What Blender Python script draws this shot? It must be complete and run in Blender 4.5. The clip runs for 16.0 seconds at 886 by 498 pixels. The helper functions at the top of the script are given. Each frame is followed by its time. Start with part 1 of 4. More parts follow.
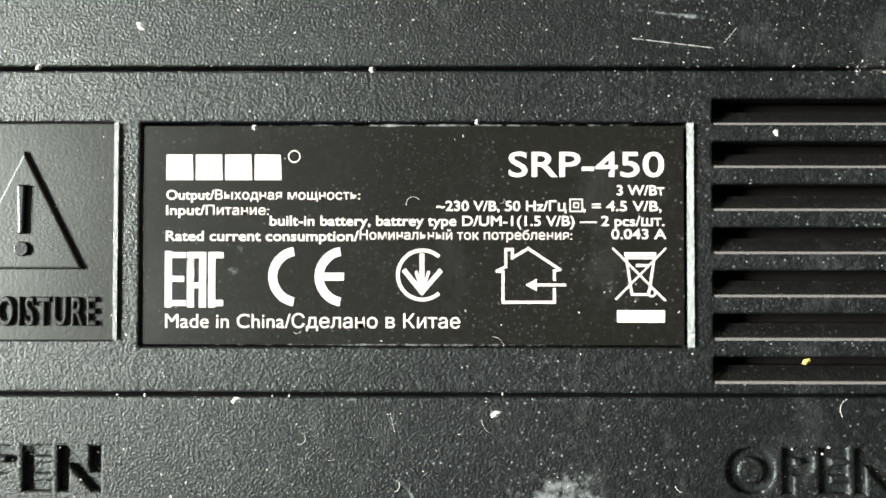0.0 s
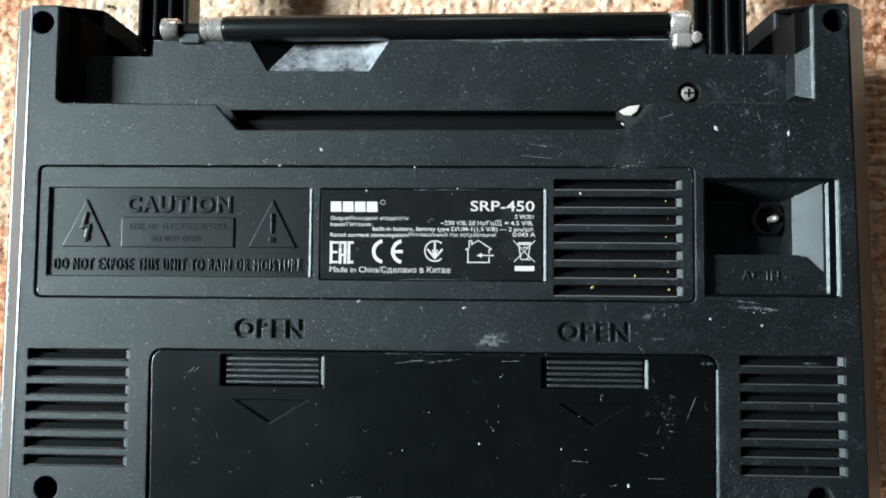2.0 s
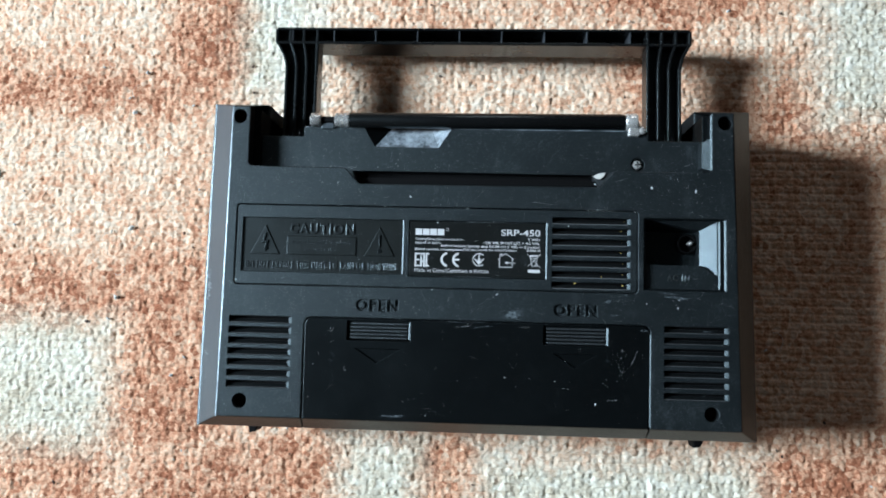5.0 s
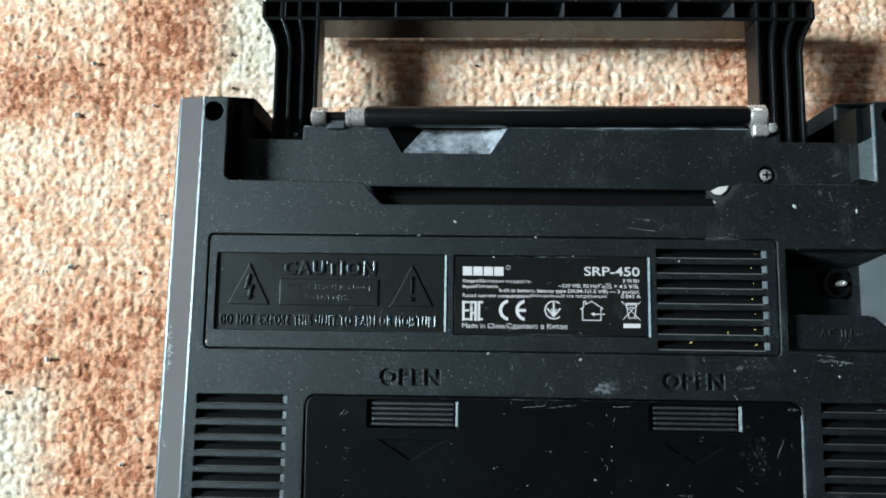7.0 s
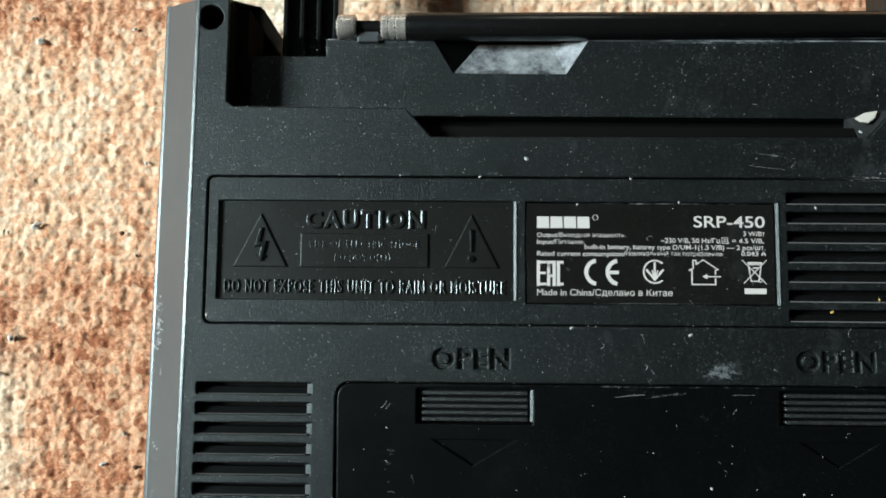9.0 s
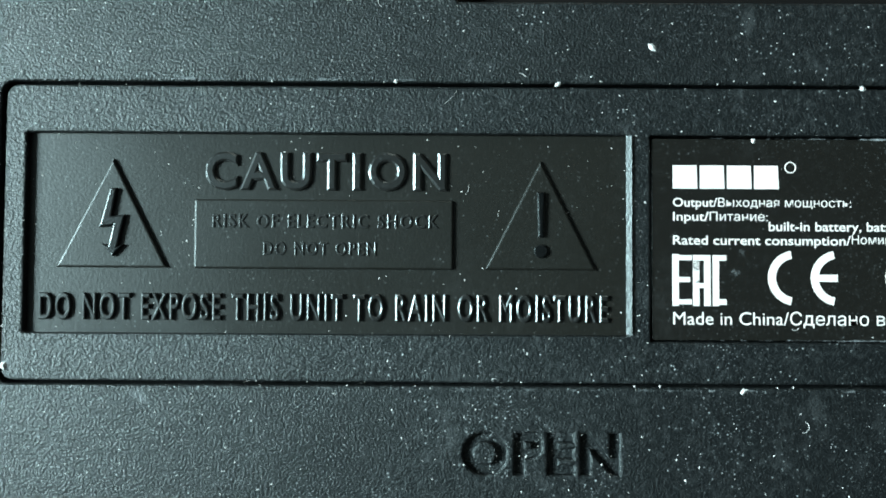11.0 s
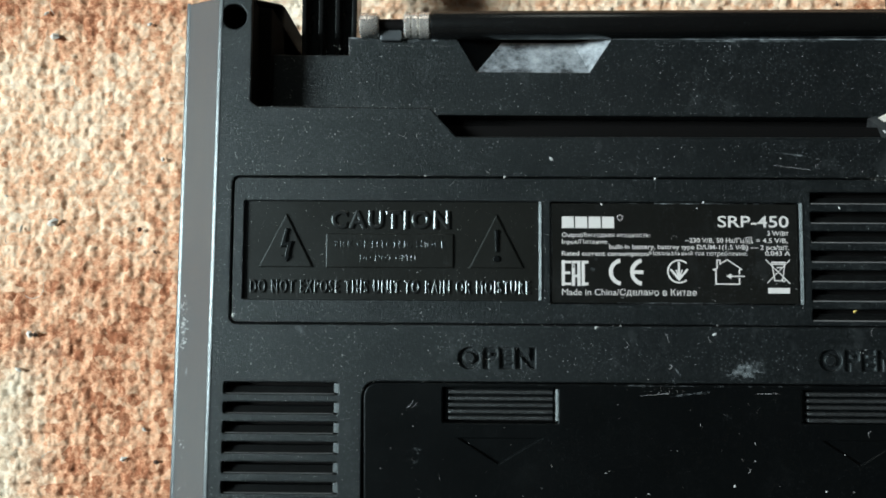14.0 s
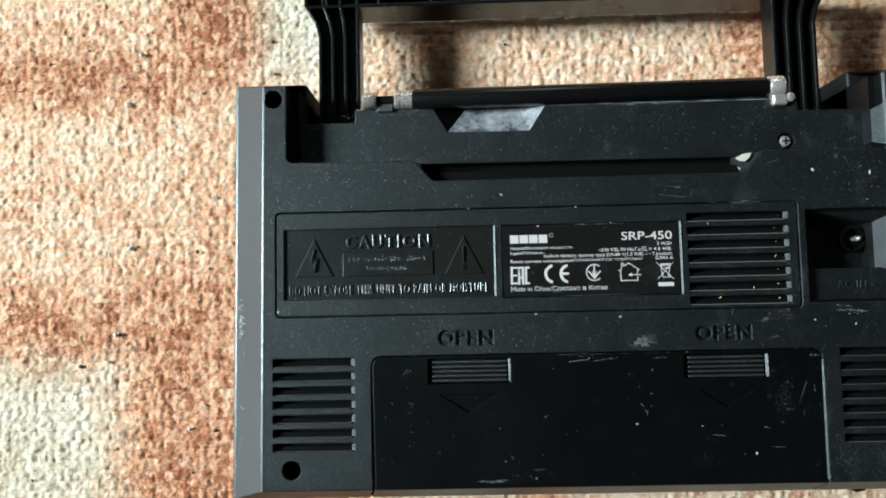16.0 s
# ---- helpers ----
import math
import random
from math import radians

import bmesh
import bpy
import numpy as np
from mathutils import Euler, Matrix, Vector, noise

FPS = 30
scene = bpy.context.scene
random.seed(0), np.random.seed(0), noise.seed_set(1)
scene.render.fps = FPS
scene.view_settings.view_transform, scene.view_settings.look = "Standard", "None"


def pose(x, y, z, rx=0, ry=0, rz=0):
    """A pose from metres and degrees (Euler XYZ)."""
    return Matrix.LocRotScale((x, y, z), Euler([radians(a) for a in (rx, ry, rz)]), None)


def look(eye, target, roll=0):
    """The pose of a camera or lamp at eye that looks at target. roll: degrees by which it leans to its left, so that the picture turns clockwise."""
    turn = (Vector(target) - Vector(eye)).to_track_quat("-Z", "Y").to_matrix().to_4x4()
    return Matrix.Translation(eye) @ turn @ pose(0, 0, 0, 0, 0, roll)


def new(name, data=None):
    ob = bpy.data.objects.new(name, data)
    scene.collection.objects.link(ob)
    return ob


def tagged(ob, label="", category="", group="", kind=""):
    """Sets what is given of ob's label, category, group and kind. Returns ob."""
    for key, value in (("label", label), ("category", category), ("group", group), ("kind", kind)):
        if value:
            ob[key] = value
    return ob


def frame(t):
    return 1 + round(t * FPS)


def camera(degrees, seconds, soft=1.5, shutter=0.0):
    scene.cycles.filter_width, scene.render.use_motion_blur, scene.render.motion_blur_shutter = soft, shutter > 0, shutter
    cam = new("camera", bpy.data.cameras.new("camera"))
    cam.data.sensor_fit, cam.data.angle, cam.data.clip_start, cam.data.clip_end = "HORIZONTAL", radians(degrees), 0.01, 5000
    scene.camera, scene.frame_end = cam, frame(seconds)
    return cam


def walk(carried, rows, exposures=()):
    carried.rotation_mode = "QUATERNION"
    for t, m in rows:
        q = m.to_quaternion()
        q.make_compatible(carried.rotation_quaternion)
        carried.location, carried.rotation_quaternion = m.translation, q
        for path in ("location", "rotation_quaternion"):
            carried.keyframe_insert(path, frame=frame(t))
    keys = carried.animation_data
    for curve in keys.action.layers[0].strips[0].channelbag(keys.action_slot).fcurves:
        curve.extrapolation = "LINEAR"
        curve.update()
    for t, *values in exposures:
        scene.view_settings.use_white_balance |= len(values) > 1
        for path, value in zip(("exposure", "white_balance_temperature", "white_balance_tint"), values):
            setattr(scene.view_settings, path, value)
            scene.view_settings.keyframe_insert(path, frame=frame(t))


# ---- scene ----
cam = camera(62.0, 16.0, soft=1.8)
PATH = [
    (0, 0.00292, -0.00127, 0.14639, 1.165, 0.411, 0.085),
    (0.2, 0.00402, -0.00114, 0.15099, 1.398, 0.655, 0.031),
    (0.5, 0.00511, -0.00087, 0.17241, 1.747, 1.020, -0.051),
    (0.7, 0.00605, -0.00202, 0.18578, 1.859, 0.927, -0.009),
    (1, 0.00601, -0.00281, 0.21669, 2.028, 0.788, 0.054),
    (1.2, 0.00636, -0.00294, 0.21730, 1.877, 0.863, 0.099),
    (1.5, 0.00603, 0.00205, 0.23007, 1.650, 0.976, 0.167),
    (1.7, 0.00843, -0.00331, 0.23944, 2.248, 1.388, 0.295),
    (2, 0.00909, -0.01243, 0.25987, 3.144, 2.005, 0.487),
    (2.2, 0.01069, -0.01633, 0.27927, 3.263, 1.862, 0.561),
    (2.5, 0.00285, -0.01901, 0.32098, 3.442, 1.648, 0.672),
    (2.7, 0.00003, -0.02699, 0.33919, 3.740, 1.813, 0.864),
    (3, 0.00132, -0.02884, 0.35437, 4.188, 2.061, 1.153),
    (3.5, 0.00101, -0.02614, 0.37206, 4.574, 2.291, 1.476),
    (4, 0.00292, -0.02769, 0.38428, 4.924, 2.676, 1.629),
    (4.5, 0.00035, -0.02736, 0.38272, 4.902, 2.804, 1.639),
    (5, 0.00095, -0.02479, 0.38294, 4.894, 2.849, 1.524),
    (5.2, 0.00006, -0.02511, 0.38334, 5.011, 2.837, 1.473),
    (7.3, -0.03229, -0.01058, 0.25967, 6.996, 1.247, 0.450),
    (7.5, -0.03558, -0.01087, 0.24150, 6.158, 1.078, 0.195),
    (8, -0.04259, -0.01126, 0.23486, 5.688, 0.940, 0.365),
    (8.5, -0.04133, -0.00717, 0.23618, 5.392, 0.801, 0.432),
    (9, -0.04694, -0.01233, 0.24107, 4.910, 0.876, 0.474),
    (9.2, -0.04681, -0.01459, 0.24052, 4.835, 0.894, 0.542),
    (11.3, -0.05550, -0.00160, 0.14860, 1.711, -0.026, 0.356),
    (11.5, -0.05600, -0.00184, 0.14864, 1.818, -0.017, 0.370),
    (12, -0.05636, -0.00140, 0.14880, 1.578, 0.065, 0.344),
    (12.5, -0.05583, -0.00178, 0.15022, 1.734, 0.539, 0.387),
    (12.8, -0.05485, -0.00281, 0.15593, 2.282, 0.878, 0.431),
    (13, -0.05460, -0.00286, 0.16293, 2.647, 1.104, 0.461),
    (13.2, -0.05377, -0.00369, 0.17464, 2.932, 0.984, 0.417),
    (13.5, -0.05437, -0.00472, 0.18838, 3.360, 0.804, 0.352),
    (13.7, -0.05369, -0.00560, 0.20167, 3.487, 0.761, 0.352),
    (14, -0.05351, -0.00864, 0.24209, 3.677, 0.696, 0.351),
    (14.5, -0.05071, -0.00773, 0.25534, 3.657, 1.468, 0.074),
    (15, -0.04912, -0.00840, 0.26065, 3.958, 1.324, -0.169),
    (15.5, -0.04527, -0.01018, 0.28210, 4.213, 1.628, -0.570),
    (16, -0.04331, -0.01202, 0.31262, 4.281, 1.625, -1.225),
]
EXPOSURES = [(0.0, 1.6, 8500, 18), (0.5, 1.6, 8500, 18), (1.0, 1.55, 8400, 19), (1.5, 0.9, 7900, 14), (2.0, 0.62, 6800, 10), (2.5, 0.13, 6700, 10), (3.2, 0.17, 6350, 9), (5.2, 0.18, 5850, 9),
             (7.3, 0.22, 6500, 8), (9.2, 0.12, 7100, 8), (10.2, 0.35, 6700, 5), (11.3, 1.2, 6450, -4), (12.5, 1.12, 6400, -4), (13.0, 0.78, 6200, -6), (13.5, 0.42, 6400, 6), (14.0, 0.04, 6900, 8), (16.0, 0.14, 6800, 9)]
walk(cam, [(t, pose(*row)) for t, *row in PATH], EXPOSURES)

import itertools

# ---- world, window light ----
world = bpy.data.worlds.new("world")
scene.world = world
world.use_nodes = True
wn = world.node_tree.nodes
sky = wn.new("ShaderNodeTexSky")
sky.sky_type, sky.sun_disc, sky.sun_elevation, sky.sun_rotation = "NISHITA", False, radians(32), radians(-86)
world.node_tree.links.new(sky.outputs[0], wn["Background"].inputs[0])
wn["Background"].inputs[1].default_value = 0.05

lamp = bpy.data.lights.new("window_daylight", "AREA")
lamp.shape, lamp.size, lamp.size_y, lamp.energy, lamp.color = "RECTANGLE", 0.70, 0.86, 238, (0.80, 0.92, 1.0)
lamp_ob = new("window_daylight", lamp)
lamp_ob.matrix_world = look((-2.68, 0.20, 1.66), (0.0, 0.02, 0.10))

far_lamp = bpy.data.lights.new("far_window_daylight", "AREA")
far_lamp.shape, far_lamp.size, far_lamp.size_y, far_lamp.energy, far_lamp.color = "RECTANGLE", 0.62, 0.84, 4.0, (1.0, 0.93, 0.85)
far_ob = new("far_window_daylight", far_lamp)
far_ob.matrix_world = look((0.10, 2.38, 1.45), (0.0, 0.0, 0.10))


# ---- materials ----
def material(name, base, rough=0.5, metal=0.0, spec=0.5):
    m = bpy.data.materials.new(name)
    m.use_nodes = True
    b = m.node_tree.nodes["Principled BSDF"]
    b.inputs["Base Color"].default_value = (*base, 1)
    b.inputs["Roughness"].default_value = rough
    b.inputs["Metallic"].default_value = metal
    b.inputs["Specular IOR Level"].default_value = spec
    return m


class Graph:
    """Short forms for building node trees."""

    def __init__(self, m):
        self.t = m.node_tree
        self.b = self.t.nodes["Principled BSDF"]
        self.co = self.t.nodes.new("ShaderNodeTexCoord").outputs["Object"]

    def link(self, a, b):
        self.t.links.new(a, b)

    def noise(self, scale, detail=3, rough=0.5, co=None, stretch=None):
        n = self.t.nodes.new("ShaderNodeTexNoise")
        n.inputs["Scale"].default_value, n.inputs["Detail"].default_value, n.inputs["Roughness"].default_value = scale, detail, rough
        src = co or self.co
        if stretch:
            mp = self.t.nodes.new("ShaderNodeMapping")
            mp.inputs["Scale"].default_value = stretch
            self.link(src, mp.inputs[0])
            src = mp.outputs[0]
        self.link(src, n.inputs["Vector"])
        return n.outputs["Fac"]

    def voronoi(self, scale, feature="F1", out="Distance"):
        n = self.t.nodes.new("ShaderNodeTexVoronoi")
        n.feature = feature
        n.inputs["Scale"].default_value = scale
        self.link(self.co, n.inputs["Vector"])
        return n.outputs[out]

    def ramp(self, fac, *stops):
        n = self.t.nodes.new("ShaderNodeValToRGB")
        while len(n.color_ramp.elements) < len(stops):
            n.color_ramp.elements.new(0.5)
        for e, (p, c) in zip(n.color_ramp.elements, stops):
            e.position = p
            e.color = (c, c, c, 1) if isinstance(c, (int, float)) else (*c, 1)
        self.link(fac, n.inputs[0])
        return n.outputs[0]

    def maths(self, op, a, b=0.0, c=0.0):
        n = self.t.nodes.new("ShaderNodeMath")
        n.operation = op
        for i, v in enumerate((a, b, c)):
            if isinstance(v, (int, float)):
                n.inputs[i].default_value = v
            else:
                self.link(v, n.inputs[i])
        return n.outputs[0]

    def mix(self, fac, a, b):
        n = self.t.nodes.new("ShaderNodeMix")
        n.data_type = "RGBA"
        for i, v in ((0, fac), (6, a), (7, b)):
            if isinstance(v, tuple):
                n.inputs[i].default_value = (*v, 1)
            elif isinstance(v, (int, float)):
                n.inputs[i].default_value = v
            else:
                self.link(v, n.inputs[i])
        return n.outputs[2]

    def bump(self, height, strength, distance):
        n = self.t.nodes.new("ShaderNodeBump")
        n.inputs["Strength"].default_value, n.inputs["Distance"].default_value = strength, distance
        self.link(height, n.inputs["Height"])
        self.link(n.outputs[0], self.b.inputs["Normal"])

    def axes(self):
        n = self.t.nodes.new("ShaderNodeSeparateXYZ")
        self.link(self.co, n.inputs[0])
        return n.outputs


def plastic(name, base, rough, grain, dust, spec=0.3):
    """Moulded black plastic: spark-eroded grain, fine settled dust, rubbed patches."""
    m = material(name, base, rough, spec=spec)
    g = Graph(m)
    g.b.inputs["Specular Tint"].default_value = (0.80, 0.97, 1.0, 1)
    fine = g.noise(3500, 2, 0.6)
    pebble = g.voronoi(1900, "SMOOTH_F1")
    blotch = g.noise(38, 4, 0.6)
    speck = g.ramp(g.voronoi(1300), (0.05, 1.0), (0.20, 0.0))
    keep = g.ramp(g.noise(240, 3, 0.7), (0.44, 0.0), (0.64, 1.0))
    grains = g.ramp(g.voronoi(2300), (0.08, 0.7), (0.22, 0.0))
    drift = g.ramp(g.noise(85, 4, 0.65), (0.46, 0.0), (0.66, 1.0))
    film = g.ramp(g.noise(1100, 5, 0.8), (0.50, 0.0), (0.90, 0.12))
    wisp = g.ramp(g.noise(130, 6, 0.75, stretch=(1.0, 0.55, 1.0)), (0.57, 0.0), (0.80, 0.13))
    patch = g.ramp(blotch, (0.35, 0.35), (0.75, 1.0))
    dirt = g.maths("MAXIMUM", g.maths("MAXIMUM", g.maths("MULTIPLY", speck, keep), g.maths("MULTIPLY", grains, drift)), g.maths("ADD", film, wisp))
    amount = g.maths("MULTIPLY", g.maths("MULTIPLY", dirt, patch), dust)
    g.link(g.mix(amount, base, (0.37, 0.43, 0.45)), g.b.inputs["Base Color"])
    g.link(g.maths("ADD", g.ramp(blotch, (0.3, rough - 0.03), (0.75, rough + 0.05)), g.maths("MULTIPLY", amount, 0.4)), g.b.inputs["Roughness"])
    relief = g.maths("SUBTRACT", fine, g.maths("MULTIPLY", pebble, 0.18))
    g.bump(g.maths("ADD", relief, g.maths("MULTIPLY", speck, g.maths("MULTIPLY", keep, 0.4))), grain, 0.00024)
    return m


BLACK = (0.0026, 0.0033, 0.0038)
m_back = plastic("textured_black_plastic", BLACK, 0.45, 0.66, 1.0, 0.42)
m_smooth = plastic("smooth_black_plastic", (0.0013, 0.0016, 0.0018), 0.31, 0.14, 0.07, 0.40)
# lit copy of the satin plastic: lighter base for the rim facing the window
m_shell = plastic("satin_plastic_lit", (0.046, 0.053, 0.058), 0.44, 0.3, 0.06, 0.45)
# shaded copy of it, darker base for the other rims and the sides
m_side = plastic("satin_plastic_shaded", (0.008, 0.0082, 0.0082), 0.45, 0.3, 0.05, 0.22)
# lifted base and gloss stand for window glints, on the worn rim edges too
m_edge = plastic("glint_edge_plastic", (0.03, 0.032, 0.035), 0.29, 0.25, 0.25, 0.65)
# lighter, shinier black that puts window light on the lips facing it
m_lip = plastic("worn_lit_lip_plastic", (0.012, 0.0125, 0.013), 0.34, 0.3, 0.4, 0.40)
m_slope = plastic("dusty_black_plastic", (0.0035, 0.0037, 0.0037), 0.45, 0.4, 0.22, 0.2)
# pale grey standing in for the glint along the vent slots' lower lips
m_lip_glint = plastic("grey_glint_lip", (0.12, 0.123, 0.125), 0.4, 0.3, 0.5, 0.5)
m_letter = plastic("moulded_lettering_plastic", (0.0075, 0.0080, 0.0078), 0.30, 0.1, 0.3, 0.7)
# duller version of that lit tone, for the slot ends facing the window
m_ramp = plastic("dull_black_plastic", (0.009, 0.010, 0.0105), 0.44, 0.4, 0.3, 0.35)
m_ridge = plastic("dusty_ridge_plastic", (0.016, 0.0165, 0.017), 0.42, 0.7, 1.0, 0.55)
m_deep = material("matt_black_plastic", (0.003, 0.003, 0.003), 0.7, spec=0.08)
m_label = plastic("black_label_film", (0.0055, 0.0055, 0.0048), 0.32, 0.05, 0.30, 0.5)
m_field = plastic("sheeny_black_plastic", (0.0062, 0.0062, 0.0050), 0.37, 0.12, 0.22, 0.5)
m_print = material("white_print", (0.56, 0.56, 0.55), 0.5)
m_handle = plastic("glossy_black_plastic", (0.004, 0.004, 0.004), 0.28, 0.12, 0.06, 0.4)


def metal(name, base, rough):
    m = material(name, base, rough, 0.78)
    g = Graph(m)
    n = g.noise(700, 4, 0.65)
    g.link(g.ramp(n, (0.35, rough - 0.08), (0.7, rough + 0.25)), g.b.inputs["Roughness"])
    g.link(g.mix(g.ramp(n, (0.5, 0.0), (0.75, 0.6)), base, tuple(v * 0.5 for v in base)), g.b.inputs["Base Color"])
    return m


m_chrome = metal("worn_nickel", (0.84, 0.82, 0.77), 0.2)
m_antenna = plastic("black_antenna_paint", (0.004, 0.004, 0.004), 0.22, 0.05, 0.12, 0.5)

# worn plastic with daylight glare coloured in, for the notch and shelf edge
m_worn_glare = material("worn_glare_plastic", (0.4, 0.42, 0.43), 0.55)
g = Graph(m_worn_glare)
g.link(g.ramp(g.noise(140, 6, 0.72), (0.40, (0.035, 0.042, 0.048)), (0.52, (0.20, 0.23, 0.25)), (0.72, (0.42, 0.47, 0.50))), g.b.inputs["Base Color"])
g.bump(g.noise(1500, 3), 0.4, 0.0002)
m_chip = material("bare_white_chip", (0.55, 0.54, 0.49), 0.6)
m_grit = material("brown_grit", (0.06, 0.035, 0.022), 0.8)
m_dust = material("pale_dust", (0.40, 0.43, 0.43), 0.85)
# greasy dust rubbed into the plastic, thinning out to nothing at its edges
m_smear = material("rubbed_dust_film", (0.40, 0.47, 0.50), 0.85)
g = Graph(m_smear)
uv_ = g.t.nodes.new("ShaderNodeSeparateXYZ")
g.link(g.t.nodes.new("ShaderNodeUVMap").outputs[0], uv_.inputs[0])
dens = uv_.outputs[0]
clear = g.t.nodes.new("ShaderNodeBsdfTransparent")
blend = g.t.nodes.new("ShaderNodeMixShader")
grit = g.maths("ADD", g.maths("MULTIPLY_ADD", g.noise(400, 6, 0.75), 1.7, -0.36), g.maths("MULTIPLY", g.noise(2100, 3, 0.7), 0.25))
cover = g.t.nodes.new("ShaderNodeMapRange")
cover.inputs[1].default_value, cover.inputs[2].default_value, cover.inputs[4].default_value = 0.86, 1.34, 0.52
g.link(g.maths("ADD", grit, g.maths("MULTIPLY", dens, 0.46)), cover.inputs[0])
g.link(g.maths("MULTIPLY", cover.outputs[0], g.maths("MINIMUM", g.maths("MULTIPLY", dens, 4.0), 1.0)), blend.inputs[0])
g.link(clear.outputs[0], blend.inputs[1])
g.link(g.b.outputs[0], blend.inputs[2])
g.link(blend.outputs[0], g.t.nodes["Material Output"].inputs[0])
m_crumb = material("yellow_crumb", (0.50, 0.38, 0.10), 0.8)

# woven rug: rust and cream blocks with frayed edges, every knot of its own shade
m_rug = material("rug_wool", (0.5, 0.35, 0.25), 0.95, spec=0.15)
g = Graph(m_rug)
ax = g.axes()
wob = g.noise(85, 4, 0.7)
wob2 = g.noise(23, 3, 0.6)
knot = g.voronoi(290, out="Color")
kn = g.t.nodes.new("ShaderNodeSeparateColor")
g.link(knot, kn.inputs[0])
fleck = g.noise(480, 4, 0.8)


def block(cx, cy, w, h, soft=0.012):
    """A frayed rectangle of the pattern, 1 inside, 0 outside."""
    dx = g.maths("SUBTRACT", g.maths("ABSOLUTE", g.maths("SUBTRACT", ax[0], cx)), w)
    dy = g.maths("SUBTRACT", g.maths("ABSOLUTE", g.maths("SUBTRACT", ax[1], cy)), h)
    d = g.maths("MAXIMUM", dx, dy)
    d = g.maths("ADD", d, g.maths("MULTIPLY", g.maths("SUBTRACT", wob, 0.5), 0.045))
    n = g.t.nodes.new("ShaderNodeMapRange")
    n.inputs[1].default_value, n.inputs[2].default_value, n.inputs[3].default_value, n.inputs[4].default_value = -soft, soft, 1.0, 0.0
    g.link(d, n.inputs[0])
    return n.outputs[0]


def union(blocks):
    out = None
    for b in blocks:
        out = block(*b) if out is None else g.maths("MAXIMUM", out, block(*b))
    return out


pale = union([(-0.245, -0.068, 0.050, 0.032), (0.222, 0.115, 0.046, 0.036), (-0.048, -0.116, 0.020, 0.026), (0.072, -0.121, 0.068, 0.026), (-0.110, 0.122, 0.020, 0.034)])
cream = union([(-0.225, 0.040, 0.070, 0.032), (-0.09, 0.110, 0.030, 0.040), (0.145, 0.112, 0.036, 0.022), (0.02, 0.100, 0.060, 0.030), (-0.235, 0.125, 0.06, 0.016)])
rust = union([(-0.148, 0.118, 0.024, 0.030), (-0.165, -0.045, 0.022, 0.055), (-0.125, -0.122, 0.050, 0.024), (0.10, 0.142, 0.05, 0.014),
              (-0.020, -0.125, 0.009, 0.03), (0.19, -0.11, 0.045, 0.025), (0.146, 0.095, 0.026, 0.024), (0.090, 0.146, 0.030, 0.014), (-0.145, 0.128, 0.014, 0.034), (-0.226, 0.112, 0.040, 0.004), (-0.198, 0.036, 0.045, 0.010), (-0.225, -0.118, 0.033, 0.014), (-0.22, 0.088, 0.05, 0.010), (0.080, 0.090, 0.016, 0.022), (-0.235, -0.020, 0.06, 0.010)])
band = g.noise(30, 4, 0.65, stretch=(0.45, 1.5, 1.0))
tone = g.maths("ADD", g.maths("MULTIPLY", g.maths("SUBTRACT", cream, rust), 0.19), g.maths("ADD", g.maths("MULTIPLY", wob2, 0.30), g.maths("MULTIPLY", band, 0.46)))
tone = g.maths("ADD", g.maths("SUBTRACT", tone, 0.03), g.maths("MULTIPLY", g.maths("SUBTRACT", kn.outputs[0], 0.5), 0.36))
tone = g.maths("ADD", tone, g.maths("MULTIPLY", g.maths("SUBTRACT", fleck, 0.5), 1.25))
wool = g.ramp(tone, (0.00, (0.29, 0.108, 0.055)), (0.17, (0.53, 0.26, 0.148)), (0.36, (0.665, 0.41, 0.262)), (0.58, (0.74, 0.56, 0.40)), (0.88, (0.80, 0.69, 0.55)))
chalk = g.ramp(tone, (0.10, (0.46, 0.40, 0.29)), (0.35, (0.62, 0.58, 0.45)), (0.70, (0.73, 0.70, 0.59)))
wool = g.mix(g.maths("MULTIPLY", pale, 0.9), wool, chalk)
g.link(wool, g.b.inputs["Base Color"])
g.bump(g.maths("ADD", fleck, g.noise(1400, 2)), 0.5, 0.0005)

m_wall = material("warm_wallpaper", (0.62, 0.56, 0.47), 0.9)
g = Graph(m_wall)
g.link(g.ramp(g.noise(9, 5), (0.3, (0.025, 0.021, 0.017)), (0.7, (0.038, 0.032, 0.026))), g.b.inputs["Base Color"])
m_ceil = material("ceiling_paint", (0.04, 0.039, 0.038), 0.9)
m_floor = material("floor_boards", (0.30, 0.17, 0.08), 0.45)
g = Graph(m_floor)
g.link(g.ramp(g.noise(6, 6, 0.6, stretch=(1, 14, 1)), (0.3, (0.035, 0.020, 0.011)), (0.7, (0.065, 0.037, 0.021))), g.b.inputs["Base Color"])
m_frame = material("window_paint", (0.8, 0.8, 0.78), 0.4)


# ---- mesh helpers (plan numbers are millimetres) ----
def finish(bm, smooth=False):
    me = bpy.data.meshes.new("mesh")
    bm.to_mesh(me)
    bm.free()
    if smooth:
        me.shade_smooth()
    return me


def part(name, me, mat, parent=None, label=""):
    if isinstance(me, bmesh.types.BMesh):
        me = finish(me)
    me.name = name
    if mat:
        me.materials.clear()
        me.materials.append(mat)
    ob = new(name, me)
    if parent:
        ob.parent = parent
    return tagged(ob, label)


